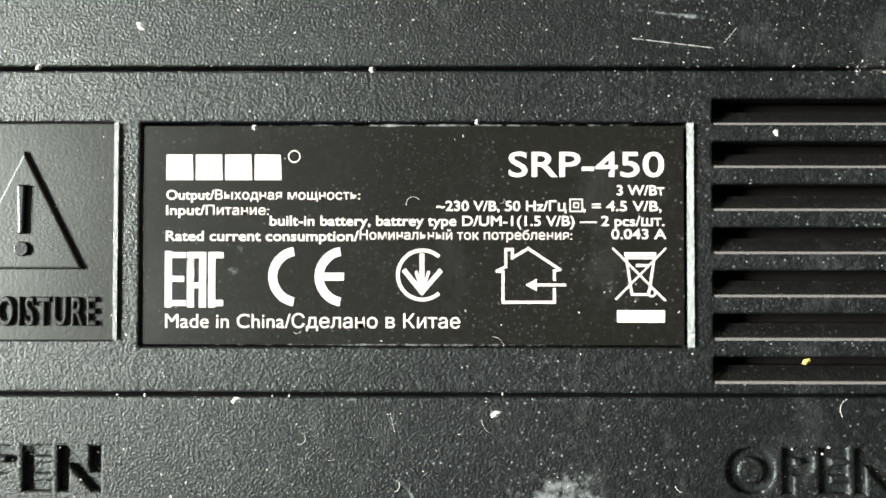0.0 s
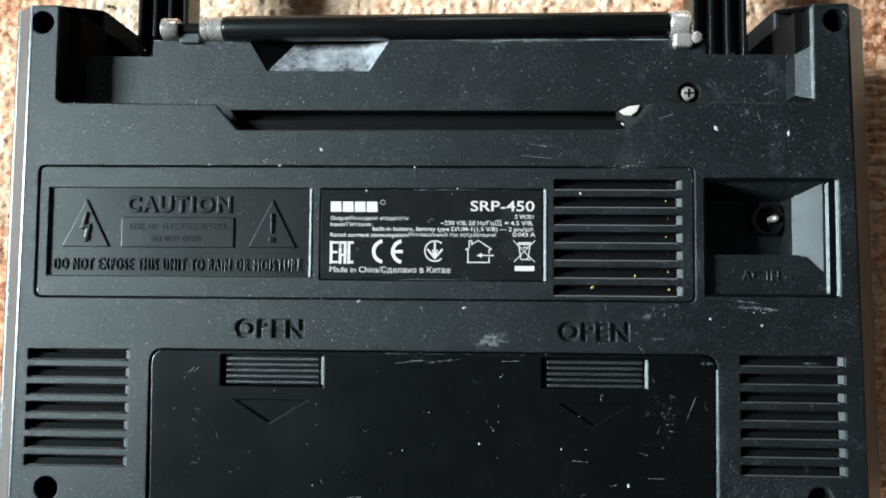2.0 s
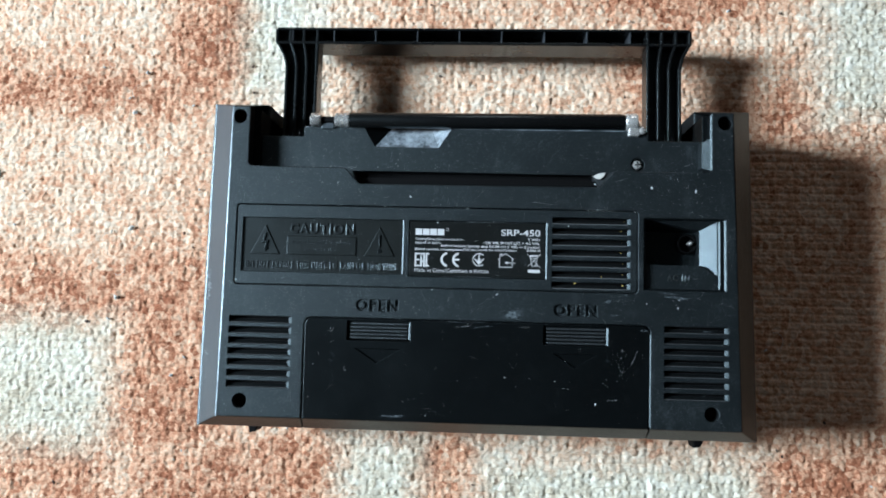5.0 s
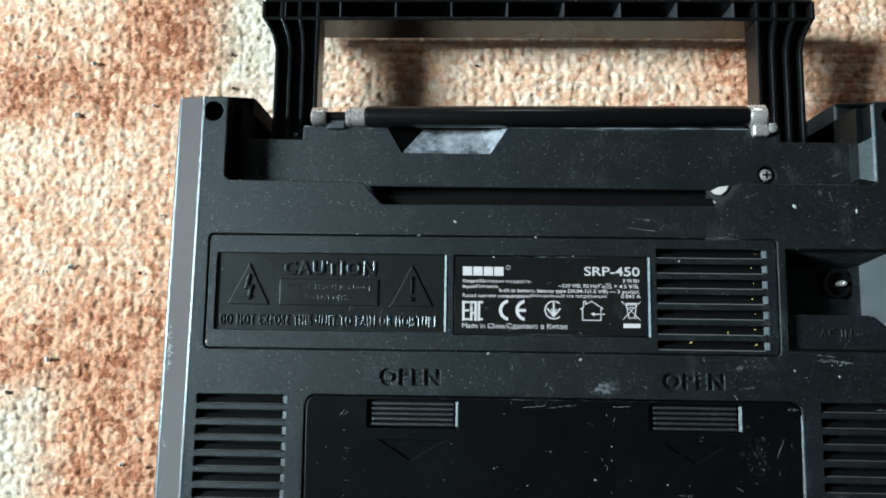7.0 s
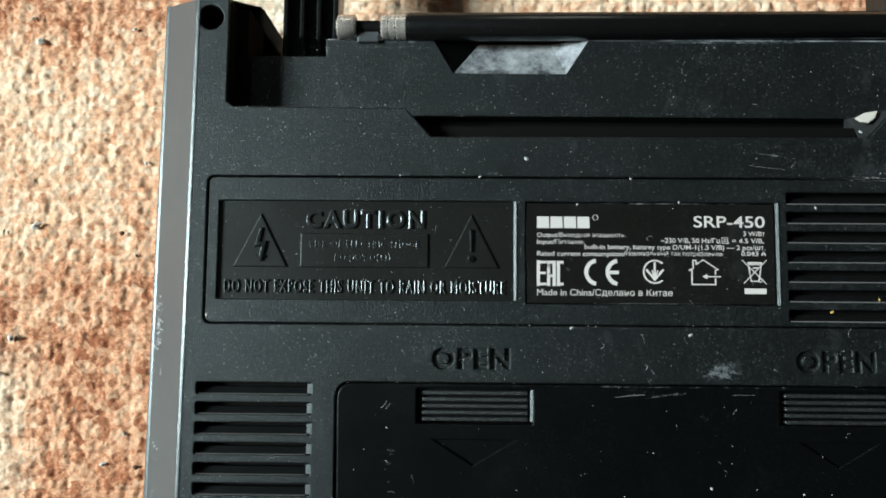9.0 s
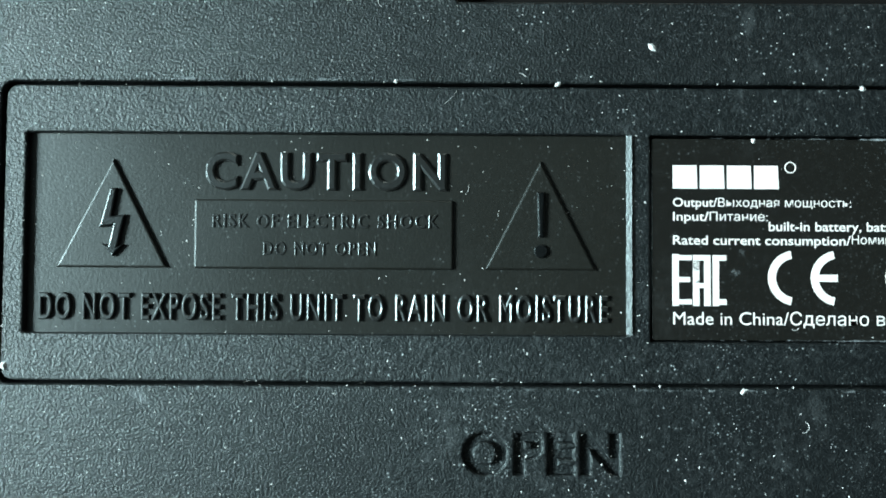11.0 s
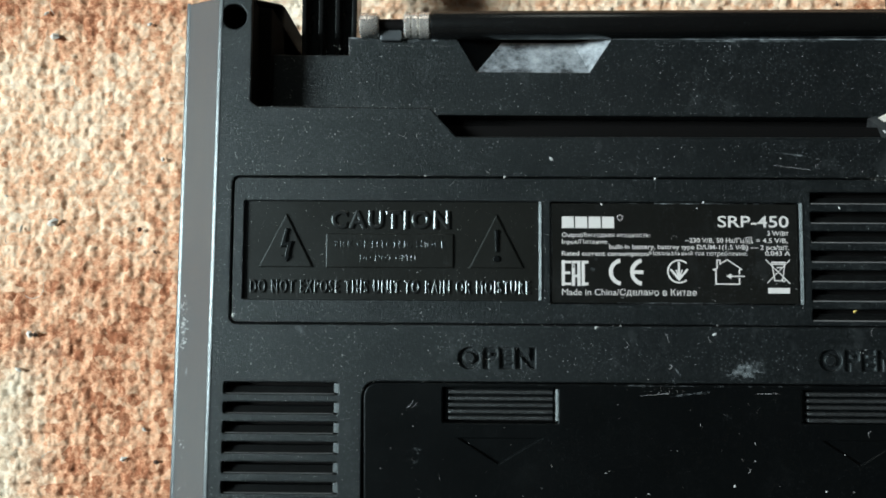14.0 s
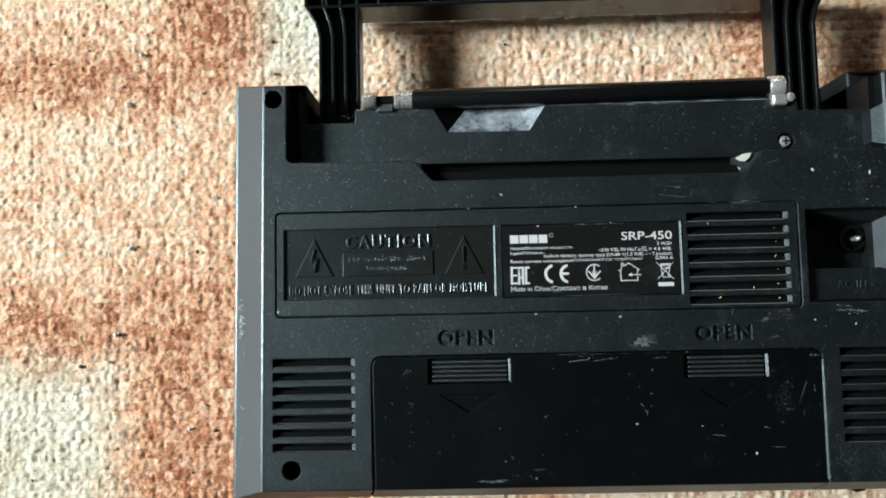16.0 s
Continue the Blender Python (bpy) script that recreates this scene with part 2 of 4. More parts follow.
def evaluated(curve_data):
    """The mesh of a curve or text, still in millimetres."""
    ob = new("shape", curve_data)
    dg = bpy.context.evaluated_depsgraph_get()
    me = bpy.data.meshes.new_from_object(ob.evaluated_get(dg))
    bpy.data.objects.remove(ob)
    bpy.data.curves.remove(curve_data)
    return me


def scaled(me, dz=0.0):
    me.transform(Matrix.Diagonal((0.001, 0.001, 0.001, 1)) @ Matrix.Translation((0, 0, dz)))
    return me


def plate(loops, z0, z1, bevel=0.3, res=1):
    """A flat moulding between two heights: the first loop is its outline, the others are openings."""
    c = bpy.data.curves.new("shape", "CURVE")
    c.dimensions, c.fill_mode = "2D", "BOTH"
    k = 20.0
    c.extrude, c.bevel_depth, c.bevel_resolution, c.offset = k * ((z1 - z0) / 2 - bevel), k * bevel, res, -k * bevel
    for loop in loops:
        s = c.splines.new("POLY")
        s.points.add(len(loop) - 1)
        for p, (x, y) in zip(s.points, loop):
            p.co = (x * k, y * k, 0, 1)
        s.use_cyclic_u, s.use_smooth = True, False
    me = evaluated(c)
    bm = bmesh.new()
    bm.from_mesh(me)
    bmesh.ops.remove_doubles(bm, verts=bm.verts, dist=0.01)
    bm.to_mesh(me)
    bm.free()
    me.transform(Matrix.Diagonal((1 / k, 1 / k, 1 / k, 1)))
    return scaled(me, (z0 + z1) / 2)


def rect(x0, y0, x1, y1, r=0.0, n=4):
    """A rectangle with rounded corners."""
    if r <= 0:
        return [(x0, y0), (x1, y0), (x1, y1), (x0, y1)]
    out = []
    for cx, cy, a in ((x1 - r, y0 + r, -90), (x1 - r, y1 - r, 0), (x0 + r, y1 - r, 90), (x0 + r, y0 + r, 180)):
        out += [(cx + r * math.cos(radians(a + 90 * i / n)), cy + r * math.sin(radians(a + 90 * i / n))) for i in range(n + 1)]
    return out


def disc(cx, cy, r, n=24):
    return [(cx + r * math.cos(2 * math.pi * i / n), cy + r * math.sin(2 * math.pi * i / n)) for i in range(n)]


def text_mesh(text, x0, x1, base, cap, bold=0.0, space=1.0):
    """Lettering in the plane: from x0 to x1, capitals of height cap on the line base."""
    c = bpy.data.curves.new("shape", "FONT")
    c.body, c.size, c.resolution_u, c.offset, c.space_character = text, 10.0, 4, bold, space
    me = evaluated(c)
    me_x = [v.co.x for v in me.vertices]
    lo, hi = min(me_x), max(me_x)
    s = cap / 7.2
    c2 = Matrix.Translation((x0, base, 0)) @ Matrix.Diagonal(((x1 - x0) / (hi - lo), s, 1, 1)) @ Matrix.Translation((-lo, 0, 0))
    me.transform(c2)
    return me


def text_loops(text, x0, x1, base, cap, bold=0.0, space=1.0):
    """The outlines of lettering as loops."""
    me = text_mesh(text, x0, x1, base, cap, bold, space)
    bm = bmesh.new()
    bm.from_mesh(me)
    bmesh.ops.remove_doubles(bm, verts=bm.verts, dist=0.001)
    edge = {}
    for e in bm.edges:
        if len(e.link_faces) == 1:
            for v in e.verts:
                edge.setdefault(v.index, []).append(e.other_vert(v).index)
    bm.verts.ensure_lookup_table()
    done, loops = set(), []
    for start in edge:
        if start in done:
            continue
        loop, prev, at = [], None, start
        while at not in done:
            done.add(at)
            loop.append((bm.verts[at].co.x, bm.verts[at].co.y))
            step = [n for n in edge[at] if n != prev] or [start]
            prev, at = at, step[0]
        loops.append(loop)
    bm.free()
    return loops


def raised_text(text, x0, x1, base, cap, z0, z1, bold=0.0, bevel=0.12):
    loops = text_loops(text, x0, x1, base, cap, bold, 1.25)
    me = plate(loops, z0 / 0.6, z1 / 0.6, bevel, 0)
    me.transform(Matrix.Diagonal((1, 1, 0.6, 1)))
    return me


def box(x0, x1, y0, y1, z0, z1, bevel=0.4, seg=2):
    bm = bmesh.new()
    bmesh.ops.create_cube(bm, size=1)
    for v in bm.verts:
        v.co = ((x0 + x1) / 2 + v.co.x * (x1 - x0), (y0 + y1) / 2 + v.co.y * (y1 - y0), (z0 + z1) / 2 + v.co.z * (z1 - z0))
    if bevel:
        bmesh.ops.bevel(bm, geom=bm.edges[:], offset=bevel, segments=seg, affect="EDGES", profile=0.5)
    return scaled(finish(bm))


def solid(quads, thick=0.0):
    """Faces given by their corners."""
    bm = bmesh.new()
    for q in quads:
        bm.faces.new([bm.verts.new(p) for p in q])
    bmesh.ops.remove_doubles(bm, verts=bm.verts, dist=0.01)
    bmesh.ops.recalc_face_normals(bm, faces=bm.faces[:])
    return scaled(finish(bm))


def lathe(profile, origin, axis, n=32):
    """A turned piece: (distance along the axis, radius) pairs."""
    bm = bmesh.new()
    turn = Vector(axis).to_track_quat("Z", "Y").to_matrix()
    rings = []
    for d, r in profile:
        rings.append([bm.verts.new(Vector(origin) + turn @ Vector((r * math.cos(2 * math.pi * i / n), r * math.sin(2 * math.pi * i / n), d))) for i in range(n)])
    for a, b in zip(rings, rings[1:]):
        for i in range(n):
            bm.faces.new((a[i], a[(i + 1) % n], b[(i + 1) % n], b[i]))
    bm.faces.new(rings[0][::-1])
    bm.faces.new(rings[-1])
    bmesh.ops.recalc_face_normals(bm, faces=bm.faces[:])
    me = scaled(finish(bm))
    me.shade_smooth()
    me.set_sharp_from_angle(angle=radians(40))
    return me


def joined(*meshes):
    bm = bmesh.new()
    for me in meshes:
        bm.from_mesh(me)
    return finish(bm)


# ---- room ----
def slab(name, x0, x1, y0, y1, z0, z1, mat, label):
    return tagged(part(name, box(x0 * 1000, x1 * 1000, y0 * 1000, y1 * 1000, z0 * 1000, z1 * 1000, 0), mat), label, "room", kind="structure")


slab("floor", -2.7, 2.0, -2.2, 2.4, -0.06, -0.012, m_floor, "brown wooden floor boards under the rug")
slab("ceiling", -2.7, 2.0, -2.2, 2.4, 2.65, 2.75, m_ceil, "plain grey painted ceiling")
slab("wall_east", 2.0, 2.12, -2.2, 2.4, -0.06, 2.65, m_wall, "plain dark wallpapered wall")
slab("wall_south", -2.7, 2.0, -2.32, -2.2, -0.06, 2.65, m_wall, "plain dark wallpapered wall")
Y0, Y1, Z0, Z1 = -180, 580, 1200, 2120
wall = tagged(part("wall_west", joined(
    box(-2820, -2700, -2200, Y0, -60, 2650, 0), box(-2820, -2700, Y1, 2400, -60, 2650, 0),
    box(-2820, -2700, Y0, Y1, -60, Z0, 0), box(-2820, -2700, Y0, Y1, Z1, 2650, 0)), m_wall), "plain wallpapered wall with a window opening", "wall", kind="structure")
win = tagged(new("window_1"), "white painted wooden window in the wall", "window", kind="structure")
part("window_frame", joined(box(-2790, -2730, Y0, Y0 + 30, Z0, Z1, 4), box(-2790, -2730, Y1 - 30, Y1, Z0, Z1, 4), box(-2790, -2730, Y0 + 30, Y1 - 30, Z0, Z0 + 30, 4),
                            box(-2790, -2730, Y0 + 30, Y1 - 30, Z1 - 30, Z1, 4)), m_frame, win)
part("window_sill", box(-2700, -2640, Y0 - 40, Y1 + 40, Z0 - 50, Z0 - 22, 4), m_frame, win)


tagged(part("wall_north", joined(box(-2700, -250, 2400, 2520, -60, 2650, 0), box(450, 2000, 2400, 2520, -60, 2650, 0),
                                 box(-250, 450, 2400, 2520, -60, 1000, 0), box(-250, 450, 2400, 2520, 1900, 2650, 0)), m_wall), "plain wallpapered wall with a window opening", "wall", kind="structure")
win2 = tagged(new("window_2"), "white painted wooden window in the wall", "window", kind="structure")
part("window_frame", joined(box(-250, -220, 2430, 2490, 1000, 1900, 4), box(420, 450, 2430, 2490, 1000, 1900, 4), box(-220, 420, 2430, 2490, 1000, 1030, 4), box(-220, 420, 2430, 2490, 1870, 1900, 4)), m_frame, win2)
part("window_sill", box(-290, 490, 2340, 2400, 950, 978, 4), m_frame, win2)


# ---- rug ----
def lattice(seed, nx, ny):
    return np.random.RandomState(seed).rand(ny + 2, nx + 2)


def smooth_noise(X, Y, cell_x, cell_y, seed):
    u, v = (X - X.min()) / cell_x, (Y - Y.min()) / cell_y
    L = lattice(seed, int(u.max()) + 2, int(v.max()) + 2)
    i, j = u.astype(int), v.astype(int)
    f, h = u - i, v - j
    f, h = f * f * (3 - 2 * f), h * h * (3 - 2 * h)
    return (L[j, i] * (1 - f) + L[j, i + 1] * f) * (1 - h) + (L[j + 1, i] * (1 - f) + L[j + 1, i + 1] * f) * h


def tufts(X, Y, px, py, seed):
    """Height of a field of rounded knots: 1 on a knot's crown, 0 in the gaps."""
    rs = np.random.RandomState(seed)
    u, v = (X - X.min()) / px, (Y - Y.min()) / py
    nx, ny = int(u.max()) + 3, int(v.max()) + 3
    jx, jy, hi = rs.rand(ny, nx) * 0.56 - 0.28, rs.rand(ny, nx) * 0.26 - 0.13, rs.rand(ny, nx)
    i0, j0 = u.astype(int), v.astype(int)
    best, top = np.full(X.shape, 9.0), np.zeros(X.shape)
    for dj in (-1, 0, 1):
        for di in (-1, 0, 1):
            i, j = np.clip(i0 + di, 0, nx - 1), np.clip(j0 + dj, 0, ny - 1)
            d = (u - (i + 0.5 + jx[j, i])) ** 2 + (v - (j + 0.5 + jy[j, i])) ** 2
            near = d < best
            best, top = np.where(near, d, best), np.where(near, hi[j, i], top)
    return np.sqrt(np.clip(1 - best * 1.6, 0, 1)) * (0.65 + 0.35 * top)


def rug_mesh():
    fx = np.arange(-0.300, 0.262, 0.00052)
    fy = np.arange(-0.135, 0.165, 0.00052)
    out = np.cumsum(np.linspace(0.004, 0.06, 24))
    xs = np.r_[(fx[0] - out)[::-1], fx, fx[-1] + out]
    ys = np.r_[(fy[0] - out)[::-1], fy, fy[-1] + out]
    X, Y = np.meshgrid(xs, ys)
    knots = tufts(X, Y, 0.0039, 0.0041, 1)
    fine = smooth_noise(X, Y, 0.0011, 0.0009, 2)
    rows = smooth_noise(X, Y, 0.012, 0.0036, 3)
    wide = smooth_noise(X, Y, 0.06, 0.05, 4)
    ply = smooth_noise(X, Y, 0.0021, 0.0017, 5)
    weft = np.clip(np.abs(((Y - Y.min()) / 0.0041) % 1.0 - 0.5) * 2 - 0.6, 0, 1) * 2.5
    Z = 0.0011 * (knots - 0.8) + 0.0006 * (fine - 0.5) + 0.0007 * (ply - 0.5) + 0.0005 * (rows - 0.5) - 0.0005 * weft + 0.0015 * (wide - 0.5)
    ny, nx = X.shape
    top = np.stack([X, Y, Z], -1).reshape(-1, 3)
    i = np.arange(ny * nx).reshape(ny, nx)
    quads = np.stack([i[:-1, :-1], i[:-1, 1:], i[1:, 1:], i[1:, :-1]], -1).reshape(-1, 4)
    ring = np.r_[i[0, :-1], i[:-1, -1], i[-1, :0:-1], i[:0:-1, 0]]
    base = len(top)
    low = top[ring].copy()
    low[:, 2] = -0.012
    k = np.arange(len(ring))
    k2 = (k + 1) % len(ring)
    skirt = np.stack([ring, base + k, base + k2, ring[k2]], -1)
    verts = np.r_[top, low]
    faces = np.r_[quads, skirt]
    me = bpy.data.meshes.new("rug")
    me.vertices.add(len(verts))
    me.vertices.foreach_set("co", verts.ravel())
    me.loops.add(faces.size)
    me.loops.foreach_set("vertex_index", faces.ravel())
    me.polygons.add(len(faces))
    me.polygons.foreach_set("loop_start", np.arange(0, faces.size, 4))
    me.update(calc_edges=True)
    me.shade_smooth()
    return me


tagged(part("rug", rug_mesh(), m_rug), "rust and cream wool rug with a coarse knotted pile", "rug")

# ---- the radio, lying on its front, back upwards ----
H = 68.0
radio = tagged(new("portable_radio"), "dusty black plastic portable radio lying face down on the rug", "radio")

# side shell: the sloping rim round the back, then the straight sides down to the rug
IN = {"bl": (-111.0, -71.9), "br": (110.0, -71.4), "tr": (107.4, 62.9), "tl": (-110.0, 63.5)}
OUT = {"bl": (-125.2, -78.7), "br": (122.6, -78.2), "tr": (120.3, 68.2), "tl": (-124.2, 69.0)}
RIM = 50.0
LEFT_IN, RIGHT_IN, TOP = -99.0, 95.9, 45.0


def at(p, z):
    return (*p, z)


def rim_piece(a_in, b_in, a_out, b_out):
    """One length of the sloping rim, 2.5 mm thick."""
    top = [at(a_in, H), at(b_in, H), at(b_out, RIM), at(a_out, RIM)]
    low = [(x, y, z - 4.0) for x, y, z in top]
    quads = [top, low[::-1]] + [[top[i], low[i], low[(i + 1) % 4], top[(i + 1) % 4]] for i in range(4)]
    bm = bmesh.new()
    for q in quads:
        bm.faces.new([bm.verts.new(p) for p in q])
    bmesh.ops.remove_doubles(bm, verts=bm.verts, dist=0.01)
    bmesh.ops.recalc_face_normals(bm, faces=bm.faces[:])
    bmesh.ops.bevel(bm, geom=bm.edges[:], offset=0.5, segments=4, affect="EDGES", profile=0.5)
    return scaled(finish(bm))


SEAM_IN, SEAM_OUT = (-74.1, 72.3), (-77.1, 74.7)


def bottom_in(x):
    return (x, IN["bl"][1] + (x - IN["bl"][0]) / (IN["br"][0] - IN["bl"][0]) * (IN["br"][1] - IN["bl"][1]))


def bottom_out(x):
    return (x, OUT["bl"][1] + (x - OUT["bl"][0]) / (OUT["br"][0] - OUT["bl"][0]) * (OUT["br"][1] - OUT["bl"][1]))


part("side_rim", rim_piece(IN["tl"], IN["bl"], OUT["tl"], OUT["bl"]), m_shell, radio, "worn satin rim along the side, coloured lighter for window light")
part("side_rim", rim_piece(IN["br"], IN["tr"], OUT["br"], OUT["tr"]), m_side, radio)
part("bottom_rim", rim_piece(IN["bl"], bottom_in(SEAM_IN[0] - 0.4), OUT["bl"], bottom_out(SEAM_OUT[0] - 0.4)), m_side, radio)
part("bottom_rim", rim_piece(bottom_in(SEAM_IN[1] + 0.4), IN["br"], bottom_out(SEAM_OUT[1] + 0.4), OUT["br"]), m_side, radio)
part("top_rim", rim_piece((LEFT_IN - 4.0, IN["tl"][1]), IN["tl"], (LEFT_IN, OUT["tl"][1]), OUT["tl"]), m_smooth, radio)
part("top_rim", rim_piece(IN["tr"], (RIGHT_IN + 3.4, IN["tr"][1]), OUT["tr"], (RIGHT_IN, OUT["tr"][1])), m_smooth, radio)


def edge_strip(a, b):
    """A narrow rounded strip added along a long, worn edge of the rim to show the window's glint."""
    (xa, ya, za), (xb, yb, zb) = a, b
    arc_ = [(0.62, 0.14)]
    for tilt in (7, 12, 16, 20, 25, 31, 40):
        arc_.append((arc_[-1][0] - 0.17, arc_[-1][1] - 0.17 * math.tan(radians(tilt))))
    arc_.append((-0.66, -0.95))
    quads = []
    for (u0, w0), (u1, w1) in zip(arc_, arc_[1:]):
        quads.append([(xa + u0, ya, za + w0), (xb + u0, yb, zb + w0), (xb + u1, yb, zb + w1), (xa + u1, ya, za + w1)])
    return solid(quads)


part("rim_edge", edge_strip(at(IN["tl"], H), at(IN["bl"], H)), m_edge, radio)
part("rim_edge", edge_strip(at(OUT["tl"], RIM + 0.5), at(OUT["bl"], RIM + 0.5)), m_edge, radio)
case = [OUT["bl"], OUT["br"], OUT["tr"], (RIGHT_IN, OUT["tr"][1]), (RIGHT_IN, TOP), (LEFT_IN, TOP), (LEFT_IN, OUT["tl"][1]), OUT["tl"]]
part("front_case", plate([case], 1.0, RIM - 0.6, 1.2, 2), m_side, radio)


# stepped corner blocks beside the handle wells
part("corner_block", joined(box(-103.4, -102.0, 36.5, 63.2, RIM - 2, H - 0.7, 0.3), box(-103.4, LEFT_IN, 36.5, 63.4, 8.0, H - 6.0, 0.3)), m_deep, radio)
part("corner_block", joined(box(98.2, 99.6, 36.5, 62.6, RIM - 2, H - 0.7, 0.3), box(RIGHT_IN, 99.6, 36.5, 62.8, 8.0, H - 6.0, 0.3)), m_smooth, radio)

part("corner_slope", solid([[(98.2, 37.9, H - 0.7), (98.2, 52.0, H - 0.7), (94.9, 50.4, H - 3.4), (94.9, 39.4, H - 3.4)],
                            [(94.9, 39.4, H - 3.4), (94.9, 50.4, H - 3.4), (94.9, 50.4, 58.0), (94.9, 39.4, 58.0)],
                            [(98.2, 37.9, H - 0.7), (94.9, 39.4, H - 3.4), (94.9, 39.4, 58.0), (98.2, 37.9, 58.0)],
                            [(98.2, 52.0, H - 0.7), (94.9, 50.4, H - 3.4), (94.9, 50.4, 58.0), (98.2, 52.0, 58.0)]]), m_back, radio)

# vents
SLOT, PITCH = 2.7, 4.6


def slots(x0, x1, top, n=7):
    return [rect(x0, top - i * PITCH - SLOT, x1, top - i * PITCH, 0.25, 1) for i in range(n)]


V_LEFT, V_RIGHT, V_MID = slots(-107.0, -80.0, -29.0), slots(78.4, 104.6, -28.7), slots(31.2, 64.1, 16.5)
HOLES = [(-106.6, 58.8), (104.0, 58.4), (-101.0, -65.2), (97.9, -64.6)]
DOOR = rect(-74.0, -73.0, 72.2, -28.9, 3.2)
JACK = (69.8, -13.7, 104.0, 16.9)
PANEL = rect(-106.05, -15.35, 67.35, 19.85, 1.6)

# the door's opening runs out through the lower edge
lo_l, lo_r = (-74.4, -71.8), (72.6, -71.5)
arch = [p for p in DOOR if p[1] > -60]
arch = sorted([p for p in arch if p[0] < 0], key=lambda p: (p[1], p[0])) + sorted([p for p in arch if p[0] >= 0], key=lambda p: (-p[1], p[0]))
arch = [(x + (-0.5 if x < -70 else 0.5 if x > 69 else 0), y + 0.3) for x, y in arch]
edge = [IN["bl"], lo_l, *arch, lo_r, IN["br"], IN["tr"], (98.3, IN["tr"][1]), (98.3, 37.7), (97.4, 36.8), (57.2, 36.8),
        (51.2, 29.7), (-52.7, 29.5), (-59.0, 36.4), (-100.6, 36.8), (-102.2, 38.0), (-102.2, IN["tl"][1]), IN["tl"]]
openings = [PANEL, rect(*JACK, 0.5, 2), *V_LEFT, *V_RIGHT, *[disc(x, y, 3.05) for x, y in HOLES]]
OPEN1 = text_loops("OPEN", -52.0, -34.0, -25.2, 4.5, 0.36, 1.2)
OPEN2 = text_loops("OPEN", 32.3, 50.3, -25.2, 4.5, 0.36, 1.2)
back = part("back_plate", plate([edge, *openings, *OPEN1, *OPEN2], H - 3.0, H, 0.35, 2), m_back, radio, "grained black back plate with pale dust and scratches")
part("lettering_floor", box(-54, 52.5, -26.5, -19.8, H - 2.0, H - 0.75, 0), m_back, radio)
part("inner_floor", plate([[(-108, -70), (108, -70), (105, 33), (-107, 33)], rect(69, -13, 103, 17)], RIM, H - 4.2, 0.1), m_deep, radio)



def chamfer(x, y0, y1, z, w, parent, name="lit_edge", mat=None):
    """A narrow sloping edge that faces the window, added to carry its glint, ending at x."""
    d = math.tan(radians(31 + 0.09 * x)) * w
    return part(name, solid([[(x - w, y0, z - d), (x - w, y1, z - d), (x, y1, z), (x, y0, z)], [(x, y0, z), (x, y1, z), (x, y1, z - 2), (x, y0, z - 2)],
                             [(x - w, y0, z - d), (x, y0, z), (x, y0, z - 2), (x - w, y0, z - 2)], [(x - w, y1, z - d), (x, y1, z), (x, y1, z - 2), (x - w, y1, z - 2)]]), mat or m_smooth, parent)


for group_ in (V_LEFT, V_RIGHT, V_MID):
    for loop in group_:
        ys = [p[1] for p in loop]
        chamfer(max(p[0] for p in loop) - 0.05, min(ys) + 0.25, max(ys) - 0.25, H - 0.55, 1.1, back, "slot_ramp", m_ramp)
def slot_slope(loop, parent):
    """The inner slope of a vent slot below its lower lip, and the lip itself with its painted glint."""
    x0, x1 = min(p[0] for p in loop) + 0.1, max(p[0] for p in loop) - 1.2
    y = min(p[1] for p in loop) - 0.1
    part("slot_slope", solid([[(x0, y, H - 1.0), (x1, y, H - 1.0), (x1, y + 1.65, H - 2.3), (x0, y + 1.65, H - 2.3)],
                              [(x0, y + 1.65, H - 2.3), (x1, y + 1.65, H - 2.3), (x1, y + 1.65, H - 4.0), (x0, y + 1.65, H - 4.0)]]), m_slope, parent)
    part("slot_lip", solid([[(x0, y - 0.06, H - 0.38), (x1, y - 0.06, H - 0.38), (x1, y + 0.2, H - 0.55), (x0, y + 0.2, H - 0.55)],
                            [(x0, y + 0.2, H - 0.55), (x1, y + 0.2, H - 0.55), (x1, y + 0.2, H - 1.2), (x0, y + 0.2, H - 1.2)]]), m_lip_glint, parent)


for group_ in (V_LEFT, V_RIGHT, V_MID):
    for loop in group_:
        slot_slope(loop, back)
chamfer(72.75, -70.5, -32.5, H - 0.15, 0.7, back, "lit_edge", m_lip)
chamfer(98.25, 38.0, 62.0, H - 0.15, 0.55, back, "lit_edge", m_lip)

# recessed panel with its two framed fields and the middle vents
CAU, LAB = (-103.2, -9.5, -32.8, 13.95), (-30.2, -10.2, 28.6, 13.95)
part("panel", plate([rect(-105.75, -15.05, 67.05, 19.55, 1.5), rect(*CAU, 0.2, 1), rect(*LAB, 0.2, 1), *V_MID], H - 3.2, H - 0.45, 0.3, 2), m_back, radio)
zf = H - 1.25
field = part("caution_field", box(CAU[0] - 0.5, CAU[2] + 0.5, CAU[1] - 0.5, CAU[3] + 0.5, H - 3.0, zf, 0), m_field, radio, "smooth moulded warning field with raised lettering")
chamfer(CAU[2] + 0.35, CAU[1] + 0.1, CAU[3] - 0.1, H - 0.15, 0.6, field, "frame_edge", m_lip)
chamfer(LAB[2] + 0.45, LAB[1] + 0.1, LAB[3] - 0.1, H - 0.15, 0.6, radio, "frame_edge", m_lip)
part("lettering", raised_text("CAUTION", -82.4, -54.0, 7.6, 4.1, zf - 0.2, zf + 0.42, 0.50, 0.24), m_letter, field)
